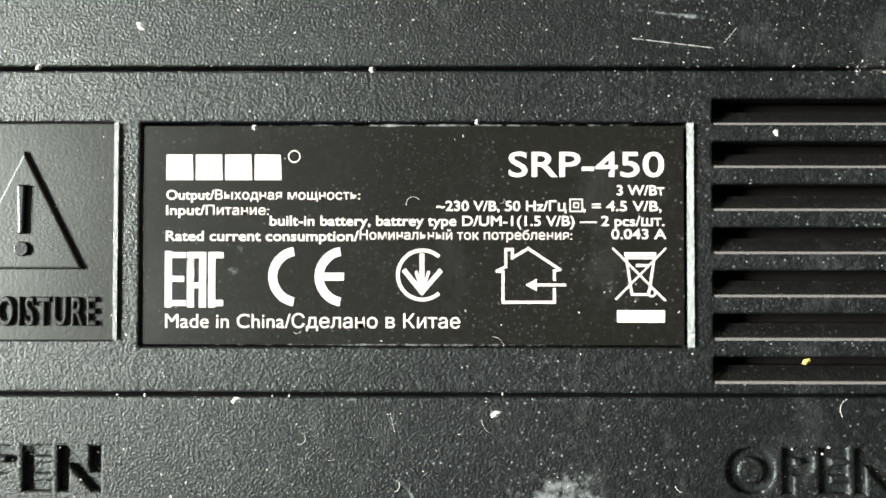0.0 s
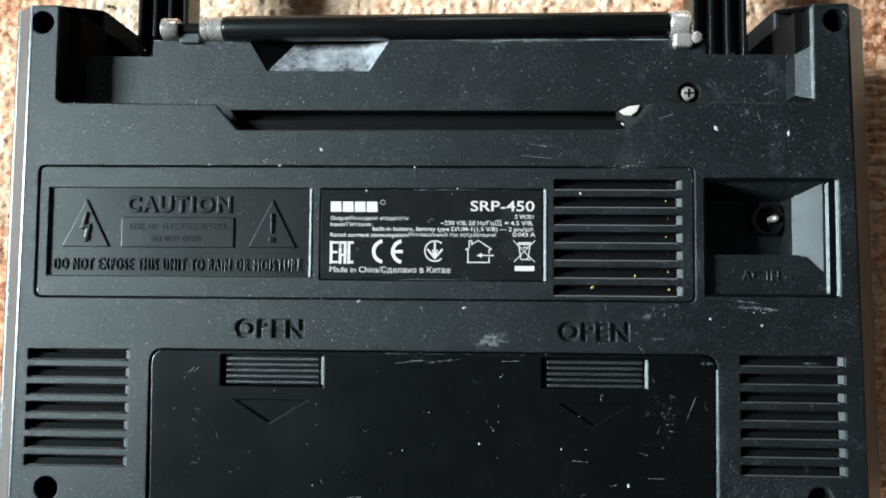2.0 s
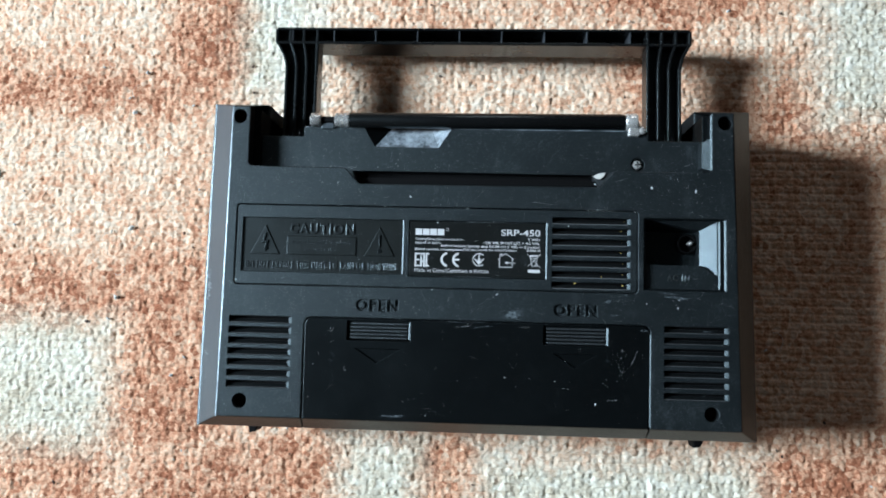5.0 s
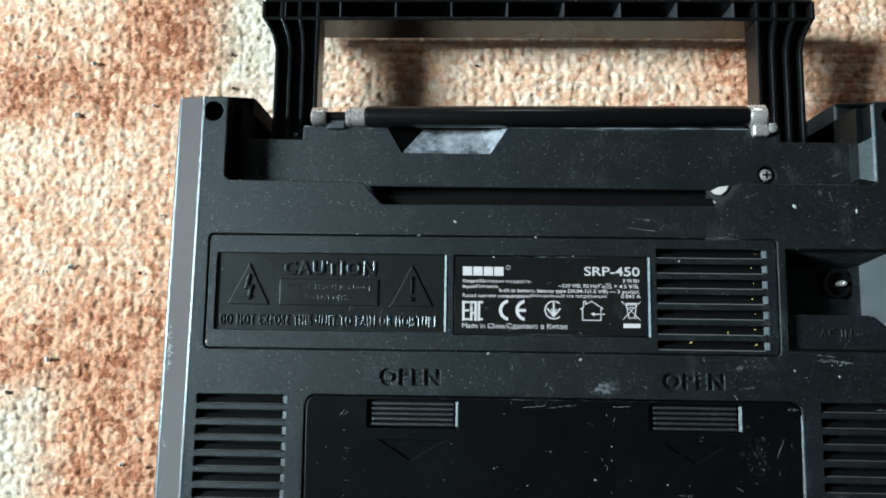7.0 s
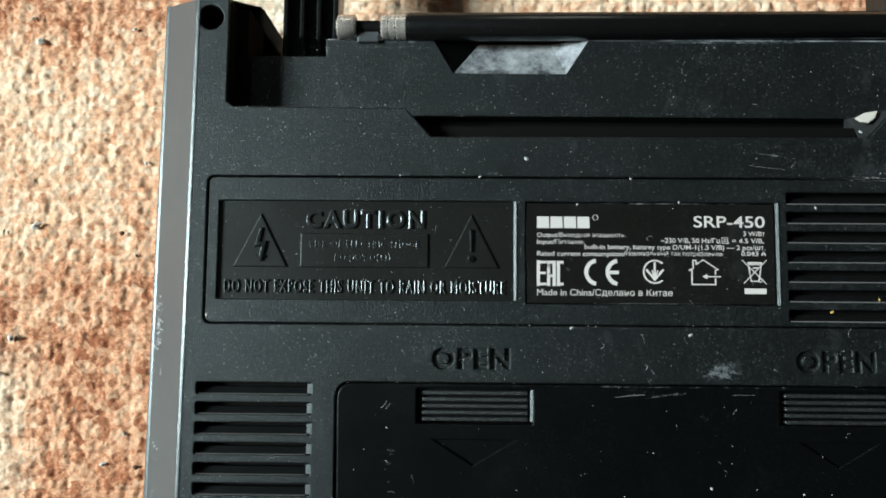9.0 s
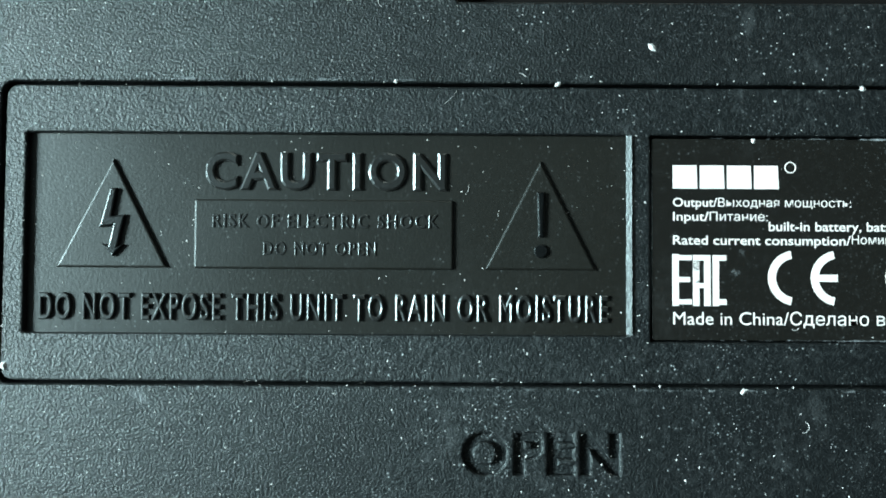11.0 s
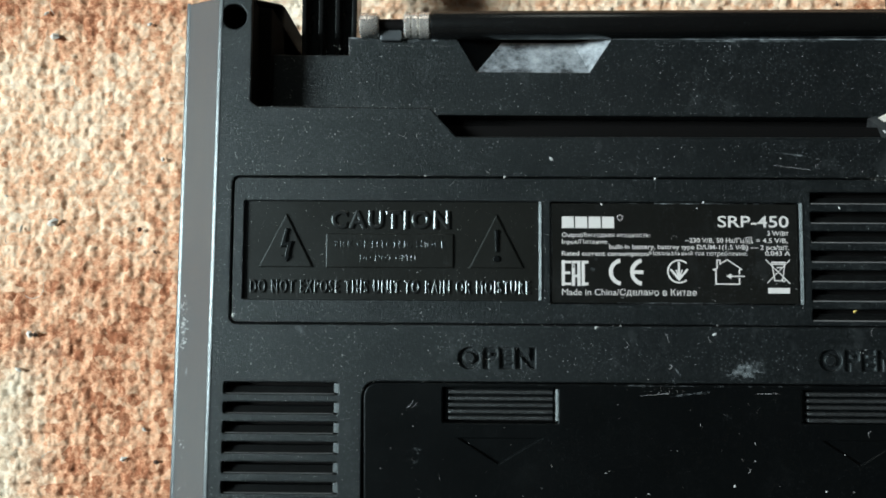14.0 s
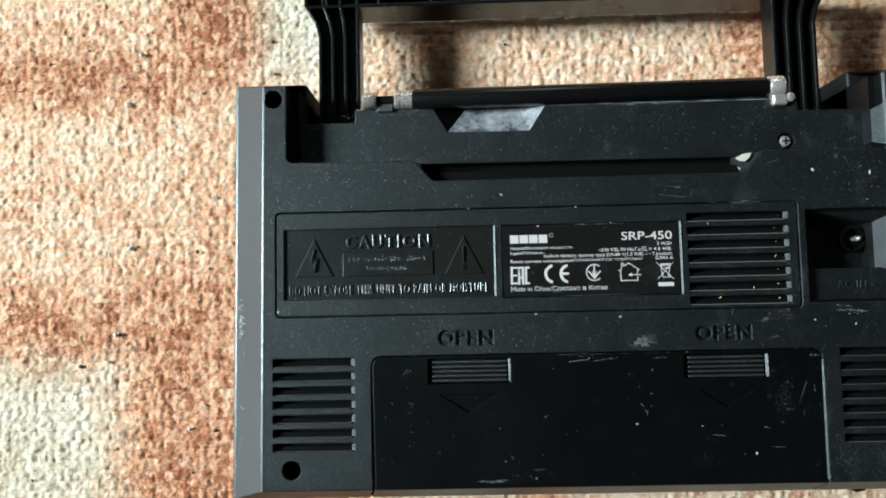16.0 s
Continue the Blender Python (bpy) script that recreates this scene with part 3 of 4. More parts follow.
part("lettering", raised_text("RISK OF ELECTRIC SHOCK", -81.4, -54.9, 2.9, 1.6, zf, zf + 0.52, 0.18, 0.05), m_letter, field)
part("lettering", raised_text("DO NOT OPEN", -75.4, -62.2, -0.3, 1.55, zf, zf + 0.52, 0.18, 0.05), m_letter, field)
part("lettering", raised_text("DO NOT EXPOSE THIS UNIT TO RAIN OR MOISTURE", -101.6, -35.0, -7.9, 3.1, zf - 0.2, zf + 0.40, 0.25, 0.14), m_letter, field)
part("lettering_block", box(-83.6, -53.2, -1.95, 6.2, zf - 0.3, zf + 0.4, 0.28, 4), m_field, field)
for cx in (-93.2, -43.0):
    tri = part("warning_triangle", plate([[(cx - 6.5, -1.9), (cx + 6.5, -1.9), (cx, 10.9)]], zf - 0.3, zf + 0.45, 0.3, 3), m_field, field)
    if cx < -60:
        bolt = [(cx - 0.1, 7.4), (cx + 0.7, 7.4), (cx + 0.15, 4.1), (cx + 1.7, 4.3), (cx + 0.9, 0.6), (cx + 1.6, 0.8), (cx + 0.3, -0.6), (cx - 1.0, 0.9), (cx - 0.2, 0.7),
                (cx + 0.3, 3.0), (cx - 1.3, 2.8)]
        part("bolt_sign", plate([bolt], zf + 0.3, zf + 0.95, 0.22, 2), m_smooth, tri)
    else:
        part("exclamation_sign", joined(plate([[(cx - 0.45, 7.2), (cx - 0.3, 1.9), (cx + 0.3, 1.9), (cx + 0.45, 7.2)]], zf + 0.3, zf + 0.95, 0.22, 2),
                                        plate([disc(cx, 0.3, 0.8, 14)], zf + 0.3, zf + 0.8, 0.1)), m_smooth, tri)

# rating label
zl = H - 0.8
label = part("rating_label", plate([rect(-29.95, -9.95, 28.2, 13.6, 0.2, 2)], H - 3.0, zl, 0.05), m_label, radio, "black sticker with white printed ratings and approval marks")


def printed(me, name="print"):
    return part(name, me, m_print, label)


def ink(text, x0, x1, base, cap, bold=0.0):
    me = text_mesh(text, x0, x1, base, cap, bold)
    return printed(scaled(me, zl + 0.03))


layer = itertools.cycle(range(12))


def flat(loops):
    """A printed shape; shapes that cross lie a hair above one another."""
    return plate(loops, zl - 0.05, zl + 0.03 + 0.004 * next(layer), 0.01, 0)


def stroke(points, w):
    """A printed line of even width through points."""
    out = []
    for (x0, y0), (x1, y1) in zip(points, points[1:]):
        d = Vector((x1 - x0, y1 - y0)).normalized() * w / 2
        n = Vector((-d.y, d.x))
        out.append(flat([[(x0 - d.x + n.x, y0 - d.y + n.y), (x0 - d.x - n.x, y0 - d.y - n.y), (x1 + d.x - n.x, y1 + d.y - n.y), (x1 + d.x + n.x, y1 + d.y + n.y)]]))
    return joined(*out)


def arc(cx, cy, r, a0, a1, w, n=22):
    ang = [radians(a0 + (a1 - a0) * i / n) for i in range(n + 1)]
    return flat([[(cx + (r + w / 2) * math.cos(a), cy + (r + w / 2) * math.sin(a)) for a in ang] + [(cx + (r - w / 2) * math.cos(a), cy + (r - w / 2) * math.sin(a)) for a in reversed(ang)]])


# the maker's mark as four plain slanted blocks
for i in range(4):
    x = -27.5 + i * 3.18
    printed(flat([[(x, 7.75), (x + 2.9, 7.75), (x + 2.9 - 0.1, 10.5), (x - 0.0, 10.5)]]), "mark_block")
printed(joined(arc(-13.7, 10.3, 0.62, 0, 360, 0.12)), "mark_ring")
ink("SRP-450", 9.4, 26.1, 8.15, 2.75, 0.10)
ink("Output/", -27.5, -22.3, 5.65, 1.05, 0.12)
ink("Выходная мощность:", -22.2, -6.6, 5.65, 1.05)
ink("Input/", -27.5, -23.3, 4.0, 1.05, 0.12)
ink("Питание:", -23.2, -16.4, 4.0, 1.05)
ink("3 W/Bт", 21.0, 26.1, 6.15, 1.1, 0.12)
ink("~230 V/B, 50 Hz/Гц", 1.6, 15.6, 4.45, 1.1, 0.12)
printed(joined(stroke([(16.0, 4.4), (17.3, 4.4), (17.3, 5.7), (16.0, 5.7), (16.0, 4.4)], 0.12), stroke([(16.4, 4.8), (16.9, 4.8), (16.9, 5.3), (16.4, 5.3), (16.4, 4.8)], 0.1)), "class_mark")
ink(", = 4.5 V/B,", 17.4, 25.8, 4.45, 1.1, 0.12)
ink("built-in battery, battrey type D/UM-1(1.5 V/B) — 2 pcs/шт.", -16.3, 26.1, 2.85, 1.1, 0.12)
ink("Rated current consumption/", -27.5, -6.7, 1.2, 1.1, 0.12)
ink("Номинальный ток потребления:", -6.6, 16.2, 1.35, 1.05)
ink("0.043 A", 20.4, 26.3, 1.45, 1.1, 0.12)
ink("Made in China/Сделано в Китае", -27.5, 4.2, -8.15, 1.55, 0.0)
bar_e = [stroke([(-27.2, -0.3), (-27.2, -5.6)], 0.75), stroke([(-27.0, -0.35), (-25.6, -0.35)], 0.6), stroke([(-27.0, -2.9), (-25.8, -2.9)], 0.6), stroke([(-27.0, -5.5), (-25.6, -5.5)], 0.6)]
bar_a = [stroke([(-24.8, -0.4), (-24.8, -5.6)], 0.75), stroke([(-23.5, -0.4), (-23.5, -5.6)], 0.75), stroke([(-24.8, -0.35), (-23.5, -0.35)], 0.65), stroke([(-24.8, -3.6), (-23.5, -3.6)], 0.6)]
bar_c = [stroke([(-22.5, -0.4), (-22.5, -5.6)], 0.75), stroke([(-22.5, -0.35), (-21.6, -0.35)], 0.65), stroke([(-22.5, -5.5), (-21.6, -5.5)], 0.65)]
for g_ in (bar_e, bar_a, bar_c):
    printed(joined(*g_), "approval_mark")
printed(arc(-13.2, -2.65, 2.75, 100, 260, 0.95), "approval_mark")
printed(joined(arc(-8.2, -2.65, 2.75, 100, 260, 0.95), stroke([(-10.6, -2.65), (-8.7, -2.65)], 0.85)), "approval_mark")
printed(joined(arc(0.15, -2.45, 2.65, 48, 312, 0.38), stroke([(0.1, -0.4), (0.1, -4.2)], 0.5), stroke([(0.1, -4.3), (-1.7, -2.1)], 0.5), stroke([(0.1, -4.3), (2.0, -2.1)], 0.5),
               stroke([(0.1, -4.3), (-0.5, -2.2)], 0.3), stroke([(0.1, -4.3), (0.8, -2.2)], 0.3)), "approval_mark")
printed(joined(stroke([(8.2, -2.0), (9.1, -1.55), (9.1, 0.3), (9.8, 0.3), (9.8, -0.6), (11.5, 0.4), (14.9, -1.85), (14.3, -2.0), (14.3, -2.9)], 0.28),
               stroke([(8.2, -2.0), (8.8, -2.1), (8.8, -5.35), (14.3, -5.35), (14.3, -4.0)], 0.3), stroke([(15.4, -3.5), (12.0, -3.5)], 0.3),
               flat([[(11.2, -3.5), (12.4, -2.85), (12.4, -4.15)]])), "indoor_use_mark")
printed(joined(stroke([(20.6, 0.4), (26.1, -5.1)], 0.2), stroke([(26.2, 0.4), (20.9, -5.0)], 0.2), stroke([(22.0, -0.2), (25.0, -0.2)], 0.4), stroke([(22.0, -0.6), (22.6, -4.5), (24.4, -4.5), (25.0, -0.6), (22.0, -0.6)], 0.25),
               arc(24.7, -4.3, 0.4, 0, 360, 0.2, 10), stroke([(23.2, -1.4), (24.3, -1.4)], 0.3)), "waste_bin_mark")
printed(flat([[(21.0, -7.5), (26.1, -7.5), (26.1, -6.2), (21.0, -6.2)]]), "mark_bar")

# battery door
door = part("battery_door", plate([[(-73.6, -71.9), (71.8, -71.5), *[(x - (0.4 if x > 69 else -0.4 if x < -70 else 0), y - 0.3) for x, y in arch[::-1]]],
                                   rect(-55.6, -38.1, -28.6, -29.9, 0.4, 2), rect(28.0, -37.7, 55.0, -29.9, 0.4, 2),
                                   [(-51.6, -41.7), (-42.6, -47.4), (-33.0, -41.7)], [(32.8, -41.6), (41.2, -47.0), (50.2, -41.6)]], H - 3.0, H - 0.15, 0.35, 2), m_smooth, radio,
            "smooth battery cover with two sliding catches")
part("cover_floor", plate([[(-73, -71), (71, -71), (71, -40), (-73, -40)]], H - 3.0, H - 0.85, 0.1), m_smooth, door)
part("cover_rim", rim_piece(bottom_in(SEAM_IN[0] + 0.2), bottom_in(SEAM_IN[1] - 0.2), bottom_out(SEAM_OUT[0] + 0.2), bottom_out(SEAM_OUT[1] - 0.2)), m_side, door)
for x0, x1 in ((-55.0, -29.2), (28.6, 54.4)):
    catch = part("catch", box(x0, x1, -37.7, -29.6, H - 3.0, H - 2.0, 0.2), m_smooth, door)
    chamfer(x1 + 0.6, -37.4, -30.2, H - 0.3, 0.6, catch, "lit_edge", m_lip)
    for i in range(5):
        y = -30.9 - i * 1.5
        part("grip_ridge", box(x0 + 0.8, x1 - 0.5, y - 0.5, y + 0.35, H - 2.4, H - 0.35, 0.25, 3), m_ridge, catch)

# recess with the mains socket
jx0, jy0, jx1, jy1 = JACK
zs, zw, zm = H - 2.6, H - 15.0, H - 6.2
recess = part("socket_recess", plate([rect(jx0 - 0.5, jy0 - 0.5, jx1 + 0.5, jy1 + 0.5), rect(jx0 + 0.8, jy0 + 0.7, 101.6, jy1 - 0.6, 0.3, 1)], H - 3.0, H - 1.1, 0.4, 2), m_smooth, radio, "angular recess holding the mains socket")
part("recess_floor", solid([
    [(70.0, -13.6, zs), (102.0, -13.6, zs), (102.0, -7.2, zs), (101.0, -7.2, zs), (94.6, -2.8, zs), (71.6, -2.8, zs), (70.0, -2.8, zs)],
    [(71.6, -2.8, zs), (94.6, -2.8, zs), (94.6, -2.8, zm), (95.4, -2.6, zw), (71.6, -2.6, zw)],
    [(101.0, -7.2, zs), (94.6, -2.8, zs), (94.6, -2.8, zm)],
    [(102.0, 16.9, zs), (102.0, -7.2, zs), (101.0, -7.2, zs), (101.0, 16.0, zs)],
    [(94.6, -2.8, zm), (94.6, 12.6, zm), (95.4, 12.6, zw), (95.4, -2.6, zw)],
    [(70.0, -2.8, zs), (70.0, 16.9, zs), (71.6, 12.8, zw), (71.6, -2.6, zw), (71.6, -2.8, zs)],
    [(70.0, 16.9, zs), (102.0, 16.9, zs), (101.0, 16.0, zs), (94.6, 12.6, zm), (95.4, 12.6, zw), (71.6, 12.8, zw)],
    [(71.6, -2.6, zw), (95.4, -2.6, zw), (95.4, 12.6, zw), (71.6, 12.8, zw)]]), m_back, recess)
# separate lighter face: the window's reflection put into its colour
part("recess_slope", solid([[(101.0, 16.0, zs), (101.0, -7.2, zs), (94.6, -2.8, zm), (94.6, 12.6, zm)]]), m_edge, recess, "slope beside the socket, coloured as if reflecting the window")
chamfer(jx1 - 0.05, jy0 + 0.4, jy1 - 0.4, H - 0.2, 0.6, recess, "lit_edge", m_lip)
chamfer(101.7, jy0 + 1.2, jy1 - 1.2, H - 1.2, 0.5, recess, "lit_edge", m_lip)
sock = part("mains_socket", lathe([(0, 4.4), (3.0, 4.4), (3.6, 4.1), (3.6, 3.6), (0.6, 3.4), (0.5, 0.4)], (91.0, 7.4, zw - 0.2), (0, 0, 1)), m_deep, recess)
part("pin", lathe([(0, 0.9), (4.6, 0.9), (5.1, 0.5), (5.2, 0.1)], (92.2, 7.6, zw), (0, 0, 1), 14), m_chrome, sock)
part("lettering", raised_text("AC IN ~", 80.0, 93.0, -9.3, 2.4, zs - 0.4, zs + 0.35, 0.35, 0.12), m_letter, recess)

# antenna shelf, its finger notch, the long slot below it
ZS = 59.0
shelf = [(-103, 27), (99, 27), (99, 52.3), (73.5, 52.3), (73.5, 56.6), (-13.4, 56.7), (-19.1, 47.9), (-47.5, 48.0), (-52.6, 56.7), (-80.0, 56.7), (-80.0, 52.3), (-103, 52.3)]
part("antenna_shelf", plate([shelf, [(-52.0, 28.2), (-57.5, 36.9), (54.5, 36.6), (51.5, 28.2)], disc(68.8, 41.7, 2.9, 20)], 54.5, ZS, 0.25), m_back, radio)
part("shelf_edge", joined(box(-79.6, -53.0, 56.45, 56.8, ZS - 0.6, ZS + 0.06, 0.12), box(-13.2, 73.2, 56.35, 56.7, ZS - 0.6, ZS + 0.06, 0.12)), m_worn_glare, radio, "shelf edge, pale with wear and painted glare")
part("slot_floor", box(-60, 58, 28, 37, 49.7, 54.0, 0), m_deep, radio)
part("screw_seat", box(65, 73, 38, 46, 51.5, 56.4, 0), m_deep, radio)
# floor and right side pale, left side dark: window light put into the colours
NF = [(-47.9, 47.6, 58.7), (-18.8, 47.6, 58.7), (-22.4, 57.2, 54.0), (-41.0, 57.2, 54.0)]
notch = part("finger_notch", solid([NF, [NF[3], NF[2], (-22.4, 57.2, 50.0), (-41.0, 57.2, 50.0)]]), m_worn_glare, radio, "finger notch, pale with wear and painted glare")
part("notch_side", solid([[NF[0], NF[3], (-53.0, 57.2, 58.7)], [NF[3], (-41.0, 57.2, 50.0), (-53.0, 57.2, 50.0), (-53.0, 57.2, 58.7)]]), m_smooth, notch)
part("notch_side", solid([[NF[1], NF[2], (-13.0, 57.2, 58.7)], [NF[2], (-22.4, 57.2, 50.0), (-13.0, 57.2, 50.0), (-13.0, 57.2, 58.7)]]), m_worn_glare, notch)
part("slot_end", solid([[(48.3, 35.6, 62.2), (57.0, 36.7, 67.6), (51.4, 30.2, 66.6), (49.5, 30.2, 58.5)]]), m_lip, radio)
part("chip", plate([[(48.2, 34.6), (49.6, 33.6), (51.3, 33.4), (52.9, 34.6), (53.6, 36.3), (50.6, 35.9)]], 66.6, 67.4, 0.2), m_chip, radio, "bare white chip at the slot's end")
screw = part("screw", lathe([(0, 1.9), (1.6, 2.1), (2.4, 1.6), (2.6, 0.2)], (68.8, 41.7, 56.3), (0, 0, 1), 20), m_chrome, radio, "bright cross-head screw")
part("cross_slot", joined(box(67.6, 70.0, 41.45, 41.95, 58.6, 58.97, 0), box(68.55, 69.05, 40.5, 42.9, 58.6, 58.96, 0)), m_deep, screw)
for x, y in HOLES:
    part("screw_well", lathe([(0, 0.2), (0.0, 3.2), (6.0, 3.2), (6.0, 3.0), (0.2, 3.0), (0.2, 0.1)], (x, y, H - 8.2), (0, 0, 1), 24), m_deep, radio)

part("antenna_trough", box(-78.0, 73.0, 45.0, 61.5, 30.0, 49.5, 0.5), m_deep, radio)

# telescopic antenna
ant = part("antenna", lathe([(0, 3.3), (0.6, 3.5), (121.4, 3.5), (122.4, 3.1)], (-59.2, 59.7, 59.5), (1, 0.006, 0)), m_antenna, radio, "black telescopic antenna folded along the top")
part("tip", lathe([(0, 2.2), (0.5, 3.1), (4.4, 3.1), (5.0, 2.7)], (-77.2, 59.6, 59.5), (1, 0, 0)), m_chrome, ant, "scratched nickel tip")
part("neck", lathe([(0, 1.7), (6.6, 1.7)], (-72.3, 59.6, 59.5), (1, 0, 0)), m_deep, ant)
part("collar", lathe([(0, 2.4), (0.5, 3.2), (1.6, 3.2), (1.9, 2.8), (2.2, 3.2), (3.4, 3.2), (3.7, 2.8), (4.0, 3.3), (6.3, 3.3), (6.7, 2.8)], (-66.0, 59.7, 59.5), (1, 0, 0)), m_chrome, ant)
part("bracket", box(-72.0, -66.5, 55.6, 60.2, 55.0, 60.4, 0.4), m_shell, radio)
part("pivot_clip", joined(lathe([(0, 3.4), (0.4, 3.7), (4.8, 3.7), (5.2, 3.3)], (63.3, 60.6, 59.5), (1, 0, 0)), box(64.4, 69.6, 53.9, 60.5, 57.5, 61.2, 0.9, 3),
                          lathe([(0, 1.6), (1.2, 1.6), (1.5, 1.2)], (70.4, 56.6, 59.6), (0, 0, 1), 16)), m_chrome, ant, "worn nickel pivot clip")

# carrying handle, raised
handle = part("handle", plate([rect(-103.0, 106.0, 99.8, 107.4, 0.4, 1)], 13.0, 30.0, 0.4), m_handle, radio, "glossy black ribbed carrying handle")
part("grip", joined(plate([rect(-103.0, 113.0, 99.8, 114.3, 0.4, 1)], 13.0, 30.2, 0.4), plate([rect(-103.0, 106.4, 99.8, 113.8, 0.3, 1)], 13.0, 17.0, 0.3)), m_handle, handle)
for i in range(9):
    x = -95.2 + i * 20.8
    part("grip_rib", box(x - 0.35, x + 0.35, 107.0, 113.4, 16.5, 29.7, 0.2, 3), m_edge, handle)


def arm(s, x_out, x_in, x_far):
    web = [(x_in, 46.0), (x_in, 107.5), (x_in + s * 1.0, 113.8), (x_far, 113.8), (x_far, 107.0), (x_far + (x_out - x_far) * 0.25, 105.0), (x_far + (x_out - x_far) * 0.75, 100.0), (x_out, 94.0), (x_out, 46.0)]
    a = part("arm", plate([web], 19.0, 24.0, 0.5), m_handle, handle)
    n = 4
    for i in range(n):
        f = i / (n - 1)
        xb, xt = x_out + (x_in - x_out) * f, x_far + (x_in - x_far) * f
        xb += s * 0.7 * (1 - 2 * f)
        xt += s * 0.7 * (1 - 2 * f)
        path = [(xb, 46.0), (xb, 94.5), (xb + (xt - xb) * 0.25, 100.0), (xb + (xt - xb) * 0.75, 105.0), (xt, 107.0), (xt, 113.6)]
        w = 0.75
        part("arm_rib", plate([[(x - w, y) for x, y in path] + [(x + w, y) for x, y in reversed(path)]], 23.5, 30.0, 0.45, 3), m_handle, a)


arm(1, -98.2, -82.0, -103.8)
arm(-1, 95.6, 79.0, 100.6)

# feet on the lower side
for x in (-106.5, 105.0):
    part("foot", plate([[(x - 4.0, -77.5), (x - 2.6, -85.6), (x + 0.6, -85.0), (x + 4.0, -77.5)]], 16.0, 26.0, 0.6), m_deep, radio, "small dark rubber foot")

# ---- dust ----
rng = random.Random(5)


def in_rects(x, y, rects):
    return any(x0 <= x <= x1 and y0 <= y <= y1 for x0, y0, x1, y1 in rects)


VOIDS = [(-108, -62, -79, -28), (77, -62, 106, -28), (30, -16, 65, 18), JACK, (-110, 54, -102, 64), (100, 54, 108, 63), (-105, -70, -97, -61), (94, -69, 102, -60),
         (-60, 29, 58, 37), (-53, 46, -13, 57), (65, 38, 73, 46), (-57, -39, -27, -29), (27, -39, 56, -29)]


def level(x, y):
    if CAU[0] < x < CAU[2] and CAU[1] < y < CAU[3]:
        return zf
    if LAB[0] < x < LAB[2] and LAB[1] < y < LAB[3]:
        return zl
    if -106 < x < 67 and -15.2 < y < 19.7:
        return H - 0.45
    if y > 37.2 and -102 < x < 98:
        return ZS
    return H


def speck(bm, x, y, z, r, flat_by=0.6):
    """One dust grain: a low, lopsided pebble."""
    n = rng.choice((4, 5, 6))
    a0 = rng.random() * 6.28
    stretch = 1 + rng.random() * 0.9
    ca, sa = math.cos(a0), math.sin(a0)
    ring = []
    for i in range(n):
        a = 2 * math.pi * i / n
        u, v = r * stretch * math.cos(a) * rng.uniform(0.7, 1.2), r * math.sin(a) * rng.uniform(0.7, 1.2)
        ring.append(bm.verts.new((x + u * ca - v * sa, y + u * sa + v * ca, z - 0.03)))
    top = bm.verts.new((x, y, z + r * flat_by))
    for i in range(n):
        bm.faces.new((ring[i], ring[(i + 1) % n], top))


def hair(bm, x, y, z, length, w):
    """A short curled fibre."""
    a, bend = rng.random() * 6.28, rng.uniform(-0.9, 0.9)
    prev = None
    for i in range(7):
        n = (math.cos(a + 1.57) * w, math.sin(a + 1.57) * w)
        zz = z + 0.05 + 0.05 * math.sin(i)
        row = (bm.verts.new((x - n[0], y - n[1], zz)), bm.verts.new((x, y, zz + w)), bm.verts.new((x + n[0], y + n[1], zz)))
        if prev:
            bm.faces.new((prev[0], prev[1], row[1], row[0]))
            bm.faces.new((prev[1], prev[2], row[2], row[1]))
        prev = row
        x, y = x + math.cos(a) * length / 6, y + math.sin(a) * length / 6
        a += bend * 0.6


bm = bmesh.new()
count = 0
while count < 8000:
    x, y = rng.uniform(-109, 107), rng.uniform(-70, 54)
    if in_rects(x, y, VOIDS):
        continue
    if y < -29 and rng.random() < 0.9:
        continue
    if x > -30 and y > -15 and x < 28 and y < 14 and rng.random() < 0.7:
        continue
    if x > -25 and y < 16 and rng.random() < 0.45:
        continue
    r = 0.024 + 0.13 * rng.random() ** 6
    speck(bm, x, y, level(x, y), r)
    count += 1
for i in range(95):
    x, y = rng.uniform(-108, 106), rng.uniform(-66, 50)
    if not in_rects(x, y, VOIDS):
        hair(bm, x, y, level(x, y), rng.uniform(0.5, 2.4), rng.uniform(0.014, 0.034))
